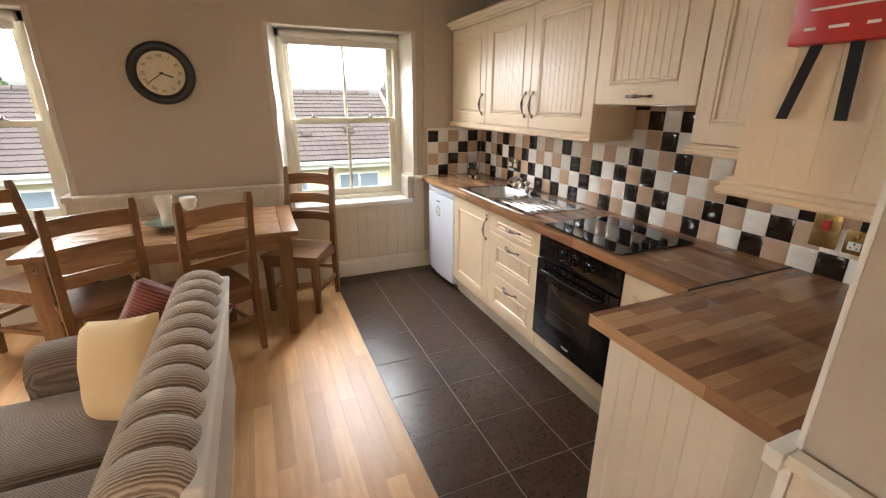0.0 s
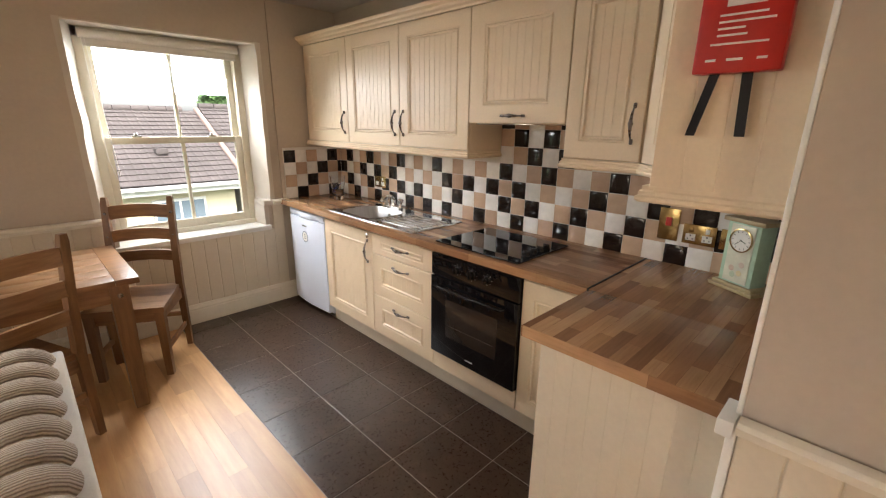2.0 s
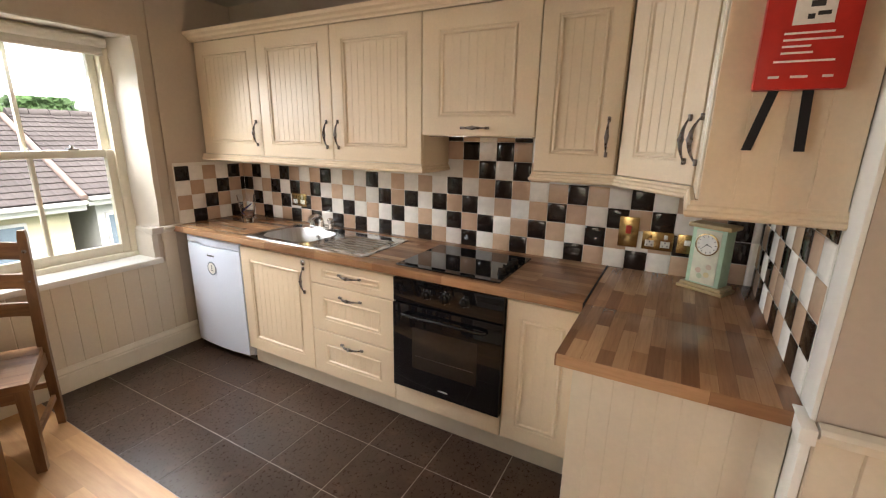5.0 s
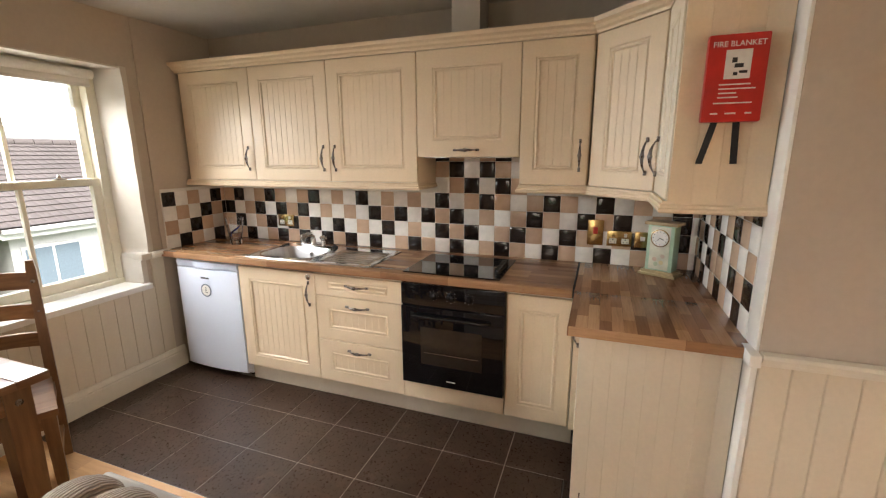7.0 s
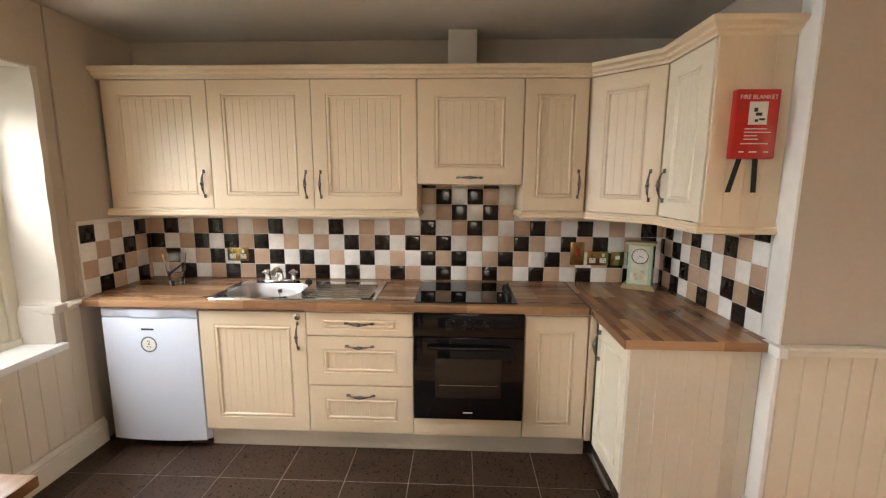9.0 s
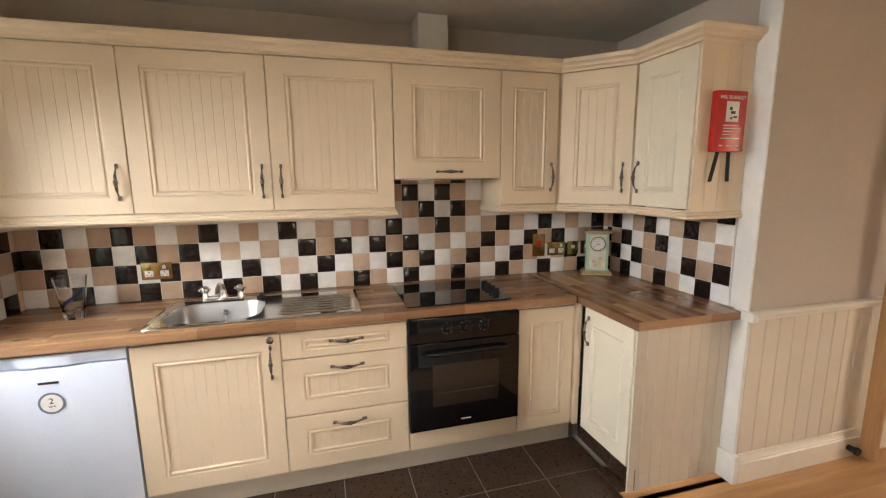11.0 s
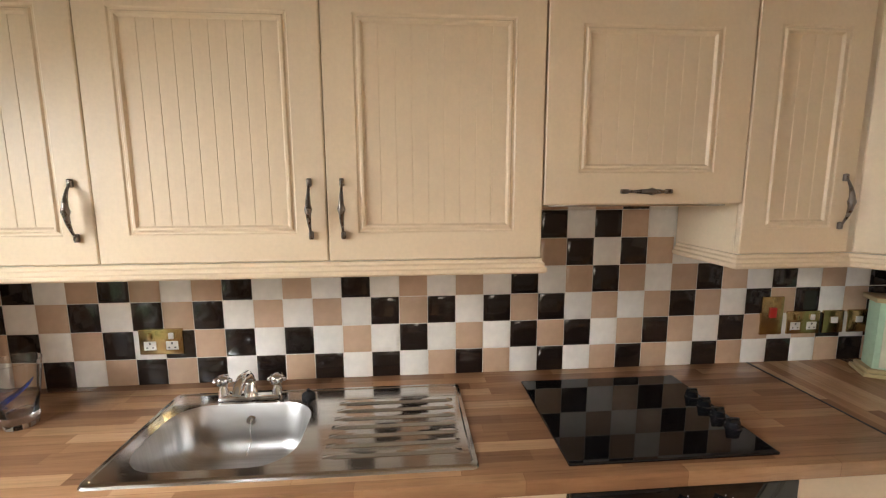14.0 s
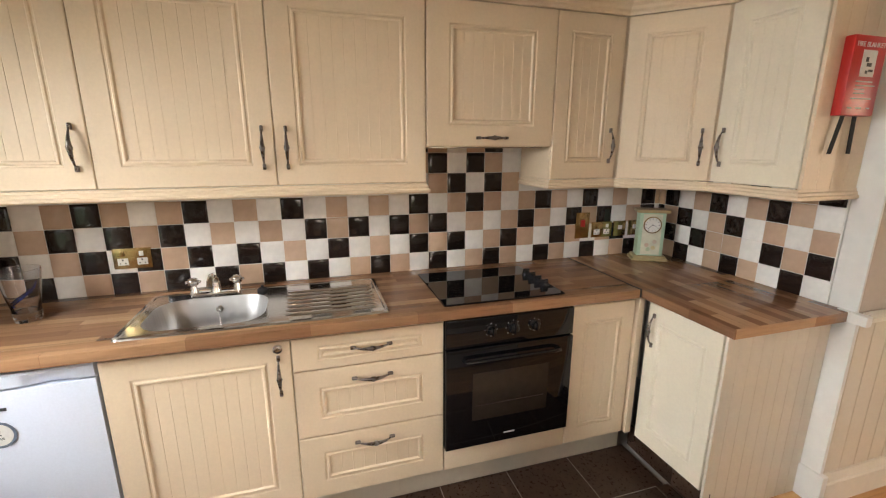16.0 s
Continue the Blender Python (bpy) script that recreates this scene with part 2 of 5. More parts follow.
GRASS = painted("grass", (0.06, 0.10, 0.035), 0.95, 0.2, 8, 0.4, 0.5)
LEAF = painted("leaf", (0.06, 0.12, 0.03), 0.7, 0.25, 5, 0.2)
BARK = painted("bark", (0.12, 0.09, 0.06), 0.95, 0.2, 12, 0.6)
HOUSE_PANE = plain("house_window_glass", (0.12, 0.15, 0.18), 0.08)
BLIND = painted("blind_fabric", (0.76, 0.73, 0.68), 0.8, 0.03, 90, 0.15)


def floor_tile_material():
    m, n, l, b = material("slate_floor_tile")
    v = coords(n, l, 1.0)
    off = n.new("ShaderNodeVectorMath")
    l.new(v, off.inputs[0])
    cmb = n.new("ShaderNodeCombineXYZ")
    r = rand_value(n, l, 0, 40)
    for i in range(3):
        l.new(r, cmb.inputs[i])
    l.new(cmb.outputs[0], off.inputs[1])
    d = n.new("ShaderNodeTexNoise")
    d.inputs["Scale"].default_value, d.inputs["Detail"].default_value, d.inputs["Distortion"].default_value = 7.0, 9, 1.6
    l.new(off.outputs[0], d.inputs["Vector"])
    c = ramp(n, l, d.outputs["Fac"], [(0.3, (0.044, 0.024, 0.015)), (0.6, (0.055, 0.031, 0.020)), (0.8, (0.095, 0.058, 0.039))])
    fine = noise_tex(n, l, off.outputs[0], 70, 5, 0.65)
    c = mix(n, l, 0.5, c, ramp(n, l, fine, [(0.3, (0.55, 0.52, 0.50)), (0.7, (1.25, 1.2, 1.15))]), 'MULTIPLY')
    l.new(c, b.inputs["Base Color"])
    rr = n.new("ShaderNodeMapRange")
    rr.inputs["To Min"].default_value, rr.inputs["To Max"].default_value = 0.25, 0.31
    l.new(fine, rr.inputs["Value"])
    l.new(rr.outputs[0], b.inputs["Roughness"])
    b.inputs["Specular IOR Level"].default_value = 0.38
    bump(n, l, b, fine, 0.05, 0.0008)
    return m


SLATE = floor_tile_material()


# ---- mesh helpers ----
def box(bm, x0, x1, y0, y1, z0, z1, bevel=0.0, m=None, seg=2):
    tmp = bmesh.new()
    bmesh.ops.create_cube(tmp, size=1)
    for v in tmp.verts:
        v.co = Vector((x0 + (v.co.x + .5) * (x1 - x0), y0 + (v.co.y + .5) * (y1 - y0), z0 + (v.co.z + .5) * (z1 - z0)))
    if bevel:
        bmesh.ops.bevel(tmp, geom=tmp.edges[:], offset=bevel, segments=seg, profile=0.6, affect='EDGES')
    if m is not None:
        tmp.transform(m)
    me = bpy.data.meshes.new("tmp")
    tmp.to_mesh(me)
    tmp.free()
    bm.from_mesh(me)
    bpy.data.meshes.remove(me)
    return bm


def boxes(*specs, bevel=0.0, m=None):
    bm = bmesh.new()
    for s in specs:
        box(bm, *s, bevel=bevel, m=m)
    return bm


def rings(bm, loops, close_ends=True, closed=True):
    """Skin between loops of points with the same count."""
    vs = [[bm.verts.new(p) for p in lp] for lp in loops]
    k = len(vs[0])
    for a, b in zip(vs, vs[1:]):
        for i in range(k if closed else k - 1):
            j = (i + 1) % k
            bm.faces.new((a[i], a[j], b[j], b[i]))
    if close_ends and closed:
        bm.faces.new(vs[0][::-1])
        bm.faces.new(vs[-1])
    return bm


def lathe(bm, profile, centre=(0, 0, 0), seg=24, m=None):
    loops = [[Vector((r * math.cos(a), r * math.sin(a), z)) + Vector(centre) for a in [2 * math.pi * i / seg for i in range(seg)]] for r, z in profile]
    if m is not None:
        loops = [[m @ p for p in lp] for lp in loops]
    return rings(bm, loops)


def tube(bm, pts, radii, seg=10):
    pts = [Vector(p) for p in pts]
    loops = []
    for i, p in enumerate(pts):
        d = (pts[min(i + 1, len(pts) - 1)] - pts[max(i - 1, 0)]).normalized()
        a = d.orthogonal().normalized() if i == 0 else (side - d * side.dot(d)).normalized()
        side, c = a, d.cross(a)
        rad = radii[i] if isinstance(radii, (list, tuple)) else radii
        loops.append([p + rad * (math.cos(2 * math.pi * k / seg) * a + math.sin(2 * math.pi * k / seg) * c) for k in range(seg)])
    return rings(bm, loops)


def mesh_of(name, bm, mat, smooth=None):
    bmesh.ops.recalc_face_normals(bm, faces=bm.faces[:])
    me = bpy.data.meshes.new(name)
    bm.to_mesh(me)
    bm.free()
    me.materials.append(mat)
    if smooth is not None:
        if smooth <= 35:
            smooth = 20
        me.shade_smooth()
        if smooth < 180:
            me.set_sharp_from_angle(angle=radians(smooth))
    return me


def thing(name, label, category, at=(0, 0, 0), group="", m=None):
    ob = new(name)
    ob.empty_display_size = 0.05
    ob.matrix_basis = m if m is not None else Matrix.Translation(at)
    return tagged(ob, label, category, group)


def part(name, bm, mat, parent, label="", smooth=None):
    """One mesh under a thing or part, built in world metres."""
    ob = new(name, mesh_of(name, bm, mat, smooth))
    ob.parent = parent
    ob.matrix_parent_inverse = parent.matrix_basis.inverted()
    return tagged(ob, label)


def solo(name, bm, mat, label, category, smooth=None, kind="", group=""):
    return tagged(new(name, mesh_of(name, bm, mat, smooth)), label, category, group, kind)


def structure(name, bm, mat, label, smooth=None):
    return solo(name, bm, mat, label, name.split("_")[0], smooth, "structure")


def piece(name, me, parent, m):
    ob = new(name, me)
    ob.parent = parent
    ob.matrix_basis = m
    return ob


def text(name, body, size, m, mat, parent, align='CENTER'):
    cu = bpy.data.curves.new(name, 'FONT')
    cu.body, cu.size, cu.align_x, cu.extrude = body, size, align, 0.0004
    tmp = bpy.data.objects.new(name, cu)
    me = bpy.data.meshes.new_from_object(tmp)
    bpy.data.objects.remove(tmp)
    me.materials.clear()
    me.materials.append(mat)
    me.transform(m)
    ob = new(name, me)
    ob.parent = parent
    ob.matrix_parent_inverse = parent.matrix_basis.inverted()
    return ob


def grooved(x0, x1, z0, z1, k, m, thick=.011, groove=.002):
    """One panel with vertical grooves in its front, which lies at local y 0."""
    prof = []
    for i in range(k):
        a, b = x0 + (x1 - x0) * i / k, x0 + (x1 - x0) * (i + 1) / k
        prof += [(a, groove), (a + groove, 0), (b - groove, 0)]
    prof += [(x1, groove), (x1, thick), (x0, thick)]
    return rings(bmesh.new(), [[m @ Vector((x, y, z)) for x, y in prof] for z in (z0, z1)])


# frames whose local x runs right along a front, y into it, z up
def front_main(y, x):
    return Matrix(((0, 1, 0, x), (-1, 0, 0, y), (0, 0, 1, 0), (0, 0, 0, 1)))


def front_return(x, y):
    return Matrix(((-1, 0, 0, x), (0, -1, 0, y), (0, 0, 1, 0), (0, 0, 0, 1)))


# ---- the plan ----
WX, NY, RY, EX = 1.984, 3.74, 0.345, 0.905      # tiled wall, window wall, return wall, wall end beside the walker
CEIL, WEST, SOUTH = 2.385, -3.2, -2.6
TOP, RAIL, TZ = 0.883, 0.872, 0.925   # worktop, dado rail, centre of the lowest tile row
WIN = [(0.24, 1.25), (-2.30, -1.27)]             # window openings along the window wall
SILL, HEAD, DEEP, SPLAY = 0.675, 2.075, 0.24, 0.06

# ---- large structure ----
subfloor = structure("floor", boxes((WEST - .2, WX + .2, SOUTH - .2, NY + .2, -0.25, -0.012)), FLOOR_GROUT, "solid floor slab under boards and tiles")
structure("ceiling", boxes((WEST - .2, WX + .2, SOUTH - .2, NY + .3, CEIL, CEIL + .2)), CEILING, "matt off-white plaster ceiling")
wall_east = structure("wall_east", boxes((WX + .008, WX + .2, RY - .2, NY + .3, 0, CEIL)), WALL, "painted wall behind the kitchen units")
nb = bmesh.new()
edges = [WEST - .2] + [v for a, b in sorted(WIN) for v in (a - SPLAY, b + SPLAY)] + [WX + .008]
for a, b in zip(edges[::2], edges[1::2]):
    box(nb, a, b, NY, NY + .3, 0, CEIL)
for a, b in WIN:
    box(nb, a, b, NY, NY + .3, 0, SILL - .03)
    box(nb, a - SPLAY, b + SPLAY, NY, NY + .3, HEAD, CEIL)
    box(nb, a - SPLAY, a, NY, NY + .3, 0, RAIL - .03)
    box(nb, b, b + SPLAY, NY, NY + .3, 0, RAIL - .03)
wall_north = structure("wall_north", nb, WALL, "beige painted wall with two sash windows")
structure("wall_boxing", boxes((1.405, WX + .007, NY - .014, NY + .001, RAIL, CEIL - .001), bevel=.004), WALL, "shallow plaster boxing in the corner", 30)
wall_return = structure("wall_return", boxes((EX + .14, WX + .2, RY - .14, RY - .008, 0, CEIL)), WALL, "short wall closing the kitchen corner")
wall_end = structure("wall_end", boxes((EX, EX + .14, SOUTH, RY - .008, 0, CEIL)), WALL, "beige wall with panelling below a dado rail")


def wall_with_window(name, m, run0, run1, label):
    """Wall along local x whose inner face lies at local y NY, with an opening like the first window."""
    a, b = WIN[0]
    lo, hi = a - SPLAY, b + SPLAY
    bm = boxes((run0, lo, NY, NY + .3, 0, CEIL), (hi, run1, NY, NY + .3, 0, CEIL), (a, b, NY, NY + .3, 0, SILL - .03), (lo, hi, NY, NY + .3, HEAD, CEIL), (lo, a, NY, NY + .3, 0, RAIL - .03), (b, hi, NY, NY + .3, 0, RAIL - .03), m=m)
    return structure(name, bm, WALL, label)


# unseen walls behind the walker; their window openings are assumed, added for fill light
WEST_M = Matrix.Translation((WEST + NY, .855, 0)) @ Matrix.Rotation(radians(90), 4, 'Z')
SOUTH_M = Matrix.Translation((-.455, SOUTH + NY, 0)) @ Matrix.Rotation(radians(180), 4, 'Z')
wall_with_window("wall_south", SOUTH_M, -.455 - EX, -.455 - WEST + .3, "unseen wall of the living end with an added window")
wall_with_window("wall_west", WEST_M, SOUTH - .855, NY - .855, "unseen wall beside the sofa with an added window")


def reveal_lining(a, b, name):
    """Uneven plaster on both sides and the head of a window opening."""
    bm = bmesh.new()
    for side, x in ((1, a), (-1, b)):
        n = 40
        rows = []
        for i in range(n + 1):
            z = SILL + (HEAD - SILL) * i / n
            loop = []
            for k in range(6):
                y = NY - .002 + DEEP * k / 5
                bulge = .006 + .004 * k + .010 * noise.noise(Vector((x * 3, z * 5, k * .6))) + .003 * noise.noise(Vector((x, z * 22, k)))
                wide = SPLAY * (1 - k / 5) if z > RAIL else 0
                loop.append((x + side * (max(.003, bulge) - wide), y - (.004 if k == 0 else 0), z))
            edge = x - side * (SPLAY if z > RAIL else 0)
            loop = [(edge - side * .03, NY - .005 + .004 * noise.noise(Vector((5, z * 9, x))), z)] + loop
            rows.append(loop)
        rings(bm, rows, False, False)
    box(bm, a - SPLAY, b + SPLAY, NY + .002, NY + DEEP, HEAD - .012, HEAD + .001, .004)
    for x0, x1 in ((a - SPLAY, a + .012), (b - .012, b + SPLAY)):
        box(bm, x0, x1, NY - .03, NY + .17, RAIL - .03, RAIL + .014, .006)
    return structure(name, bm, WALL_TOP, "lumpy white plaster window reveal", 60)


def sash_window(a, b, name, label):
    y = NY + .17
    w = thing(name, label, "window", ((a + b) / 2, y, SILL))
    w["kind"] = "structure"
    fr = bmesh.new()
    box(fr, a, a + .055, y, y + .12, SILL, HEAD - .01, .004)
    box(fr, b - .055, b, y, y + .12, SILL, HEAD - .01, .004)
    box(fr, a, b, y, y + .12, HEAD - .075, HEAD - .008, .004)
    box(fr, a, b, y - .01, y + .12, SILL, SILL + .04, .004)
    frame_part = part("window_frame", fr, SASH, w, "cream painted sash box", 30)
    meet, mid = 1.365, (a + b) / 2 + .03
    for nm, z0, z1, yy in (("upper_sash", meet - .02, HEAD - .07, y + .06), ("lower_sash", SILL + .04, meet + .025, y + .015)):
        s = bmesh.new()
        x0, x1 = a + .056, b - .056
        st = .045
        box(s, x0, x0 + st, yy, yy + .04, z0, z1, .004)
        box(s, x1 - st, x1, yy, yy + .04, z0, z1, .004)
        box(s, x0 + st, x1 - st, yy + .001, yy + .039, z0, z0 + (.06 if nm == "lower_sash" else .04), .004)
        box(s, x0 + st, x1 - st, yy + .001, yy + .039, z1 - .045, z1, .004)
        box(s, mid - .011, mid + .011, yy + .004, yy + .034, z0 + .03, z1 - .03, .003)
        sash = part(nm, s, SASH, w, "cream painted timber sash", 30)
        for p0, p1 in ((x0 + st, mid - .011), (mid + .011, x1 - st)):
            pane = part("pane", boxes((p0 - .004, p1 + .004, yy + .018, yy + .022, z0 + .035, z1 - .04)), PANE, sash)
            pane.visible_shadow = False
    for lx in (a + .25, b - .27):
        lb = bmesh.new()
        box(lb, lx - .03, lx + .03, y + .012, y + .045, meet + .025, meet + .035, .002)
        lathe(lb, [(.012, 0), (.014, .01), (.008, .02)], (lx, y + .03, meet + .034), 12)
        part("sash_lock", lb, STEEL, w, "small metal sash fastener", 40)
    bl = bmesh.new()
    tube(bl, [(a + .03, y - .03, HEAD - .055), (b - .03, y - .03, HEAD - .055)], .028, 16)
    box(bl, a + .05, b - .05, y - .035, y - .031, HEAD - .115, HEAD - .06, .001)
    box(bl, a + .05, b - .05, y - .042, y - .026, HEAD - .13, HEAD - .113, .004)
    part("roller_blind", bl, BLIND, w, "rolled-up pale fabric blind", 40)
    ch = bmesh.new()
    tube(ch, [(a + .045, y - .04, HEAD - .06), (a + .05, y - .045, 1.7), (a + .06, y - .05, 1.25), (a + .085, y - .05, 1.12), (a + .105, y - .05, 1.13), (a + .10, y - .05, 1.25), (a + .075, y - .045, 1.7), (a + .06, y - .04, HEAD - .06)], .0025, 6)
    part("blind_cord", ch, WHITE_TRIM, w, "looped white blind cord", 60)
    part("window_sill", boxes((a - .02, b + .03, NY - .04, y + .01, SILL - .032, SILL + .006), bevel=.008), WHITE_TRIM, w, "white painted sill board", 40)
    return w


reveal_lining(*WIN[0], "trim_1")
reveal_lining(*WIN[1], "trim_2")
sash_window(*WIN[0], "window_1", "cream painted sash window with six-inch deep reveal")
sash_window(*WIN[1], "window_2", "cream painted sash window at the table's end")
# two assumed windows, out of view, round the added fill lamps
for side, k in ((WEST_M, 3), (SOUTH_M, 4)):
    lining = reveal_lining(*WIN[0], "trim_%d" % (k + 5))
    lining.matrix_basis = side
    w = sash_window(*WIN[0], "window_%d" % k, "cream painted sash window in the living end")
    w.matrix_basis = side @ w.matrix_basis


def moulding(bm, profile, a, b, m):
    """Sweep a (depth, height) profile from a to b along local x; out is -y."""
    rings(bm, [[m @ Vector((x, -d, z)) for d, z in profile] for x in (a, b)])


SKIRT = [(0, 0), (.022, 0), (.022, .105), (.017, .112), (.02, .12), (.012, .132), (.008, .148), (0, .15)]
DADO = [(0, 0), (.012, 0), (.016, .012), (.034, .02), (.038, .034), (.03, .044), (0, .046)]
north = Matrix.Translation((0, NY - .012, 0))
for nm, pr, z, spans in (("baseboard", SKIRT, 0, [(WEST, 1.46)]), ("trim", DADO, RAIL - .03, [(WEST, -2.36), (-1.21, .18), (1.31, 1.445)])):
    bm = bmesh.new()
    for a, b in spans:
        moulding(bm, pr, a, b, north @ Matrix.Translation((0, 0, z)))
    structure(nm, bm, TRIM, "cream gloss moulding along the window wall", 35)
end_m = front_main(0, EX - .012)
for nm, pr, z in (("baseboard", SKIRT, 0), ("trim", DADO, RAIL - .03)):
    bm = bmesh.new()
    moulding(bm, pr, -RY + .008, -SOUTH, end_m @ Matrix.Translation((0, 0, z)))
    structure(nm, bm, TRIM, "cream gloss moulding along the panelled wall", 35)
structure("trim_3", boxes((EX - .012, .975, RY - .0078, RY + .012, 0, RAIL - .02), (EX - .001, 1.006, RY - .0078, RY + .004, RAIL, CEIL - .001), (EX - .034, .972, RY - .006, RY + .026, 0, .15), (EX - .05, .962, RY - .004, RY + .03, RAIL - .03, RAIL + .012), bevel=.004), WHITE_TRIM, "white gloss corner board at the wall's end", 30)


# ---- kitchen ----
def bow_handle(parent, m, length=.142, vertical=True):
    """Bronze bow handle centred on m; the front lies at local y 0."""
    bm = bmesh.new()
    n = 12
    pts, rad = [], []
    for i in range(n + 1):
        u = -1 + 2 * i / n
        out = .008 + .024 * (1 - abs(u) ** 2.2)
        s = u * length / 2
        pts.append(m @ (Vector((0, -out, s)) if vertical else Vector((s, -out, 0))))
        rad.append(.0055 + .0025 * math.cos(u * math.pi) + (.003 if abs(u) < .1 else 0))
    tube(bm, pts, rad, 8)
    for u in (-1, 1):
        s = u * length / 2
        c = Vector((0, 0, s)) if vertical else Vector((s, 0, 0))
        mm = m @ Matrix.Translation(c)
        e = (.008, .014) if vertical else (.014, .008)
        box(bm, -e[0] * .8, e[0] * .8, -.012, 0, -e[1] * .8, e[1] * .8, .0045, mm, 3)
    return part("handle", bm, BRONZE, parent, "dark bronze bow handle", 50)


def shaker_door(parent, m, w, h, mat=CREAM, stile=.090, rail_w=.086, plain_panel=False, name="door", gap=.0015, board=.043):
    """Beaded-panel door; local origin is the lower left corner of its front."""
    bm = bmesh.new()
    g, t = gap, .019
    x0, x1, z0, z1 = stile, w - stile, rail_w, h - rail_w
    lo = []
    for a, b, c_, e, y in ((g, w - g, g, h - g, t), (g, w - g, g, h - g, .003), (g + .003, w - g - .003, g + .003, h - g - .003, 0)):
        lo.append([m @ Vector(p) for p in ((a, y, c_), (b, y, c_), (b, y, e), (a, y, e))])
    for d, y in ((-.008, 0), (-.004, .0034), (.001, .0034), (.005, -.0014), (.011, -.0014), (.017, .0062)):
        lo.append([m @ Vector(p) for p in ((x0 + d, y, z0 + d), (x1 - d, y, z0 + d), (x1 - d, y, z1 - d), (x0 + d, y, z1 - d))])
    rings(bm, lo, False)
    door = part(name, bm, mat, parent, "", 35)
    px0, px1 = x0 + .014, x1 - .014
    k = 1 if plain_panel else max(1, round((px1 - px0) / board))
    pb = grooved(px0, px1, z0 + .014, z1 - .014, k, m @ Matrix.Translation((0, .0055, 0)), .010, .0015)
    part("panel", pb, mat, door, "grooved tongue-and-groove panel" if k > 1 else "flat fielded panel", 35)
    return door


def carcass(bm, w, d, z0, z1, m, t=.018, lid=True):
    box(bm, .0005, t, .021, d, z0, z1, .001, m)
    box(bm, w - t, w - .0005, .021, d, z0, z1, .001, m)
    box(bm, t, w - t, .021, d, z0, z0 + t, 0, m)
    if lid:
        box(bm, t, w - t, .021, d, z1 - t, z1, 0, m)
    box(bm, t, w - t, d - .008, d, z0 + t, z1 - t, 0, m)
    return bm


BX, UX = 1.41, 1.668       # door fronts of base and wall units
BZ0, BZ1 = 0.122, 0.824    # base doors
UZ0, UZ1 = 1.362, 2.088    # wall doors


def base_unit(name, label, y1, y0, lid=True):
    c = thing(name, label, "cabinet", (1.7, (y0 + y1) / 2, BZ0))
    m = front_main(y1, BX)
    part("body", carcass(bmesh.new(), y1 - y0, .56, BZ0, .832, m, lid=lid), CREAM_PALE, c)
    return c, m, y1 - y0


def lift(m, x, z):
    return m @ Matrix.Translation((x, 0, z))


# sink base
c, m, w = base_unit("sink_base_cabinet", "cream base cabinet with beaded door and child lock", 3.072, 2.474, False)
d = shaker_door(c, lift(m, 0, BZ0), w, BZ1 - BZ0)
bow_handle(d, lift(m, w - .045, .69))
lk = bmesh.new()
lathe(lk, [(.017, 0), (.017, .008), (.012, .012), (.004, .013)], (0, 0, 0), 16, lift(m, w - .045, .797) @ pose(0, 0, 0, 90))
part("child_lock", lk, CHROME, d, "round chrome child lock", 40)
# drawers
c, m, w = base_unit("drawer_cabinet", "cream three-drawer base cabinet with bow handles", 2.474, 1.886)
for z0, z1 in ((.122, .402), (.404, .689), (.691, .824)):
    d = shaker_door(c, lift(m, 0, z0), w, z1 - z0, stile=.098, rail_w=.082 if z1 - z0 > .2 else .045, name="drawer", plain_panel=z1 - z0 < .2)
    bow_handle(d, lift(m, w / 2, z1 - (.052 if z1 - z0 > .2 else .058)), .14, False)
# oven housing and oven
c, m, w = base_unit("oven_housing", "cream housing round the built-in oven", 1.886, 1.288)
part("filler_panel", boxes((.002, w - .002, 0, .018, BZ0, .226), bevel=.002, m=m), CREAM, c, "plain cream panel below the oven", 30)
ov = thing("oven", "black built-in electric oven with glass door", "oven", (1.6, 1.587, .228))
ob_ = bmesh.new()
box(ob_, .004, w - .004, .0, .5, .229, .83, .003, m)
part("body", ob_, BLACK, ov, "", 30)
part("control_panel", boxes((.003, w - .003, -.016, -.001, .705, .83), bevel=.003, m=m), BLACK_GLASS, ov, "black control panel", 30)
od = part("oven_door", boxes((.003, w - .003, -.022, -.001, .232, .70), bevel=.004, m=m), BLACK_GLASS, ov, "black glass drop-down door", 30)
inner = plain("oven_window", (0.035, 0.026, 0.020), 0.05)
part("oven_window", boxes((.12, w - .12, -.0235, -.0215, .36, .585), bevel=.0008, m=m), inner, od, "smoked oven window", 30)
hb = bmesh.new()
tube(hb, [m @ Vector(p) for p in ((.08, -.022, .652), (.085, -.05, .655), (.12, -.056, .655), (w - .12, -.056, .655), (w - .085, -.05, .655), (w - .08, -.022, .652))], .009, 10)
part("oven_handle", hb, BLACK, od, "black bar handle", 50)
part("rack_line", boxes((.14, w - .14, -.0242, -.0232, .43, .434), m=m), STEEL, od, "oven rack edge")
part("badge", boxes((w / 2 - .026, w / 2 + .026, -.0232, -.0218, .270, .276), m=m), PAPER, od, "small pale badge")
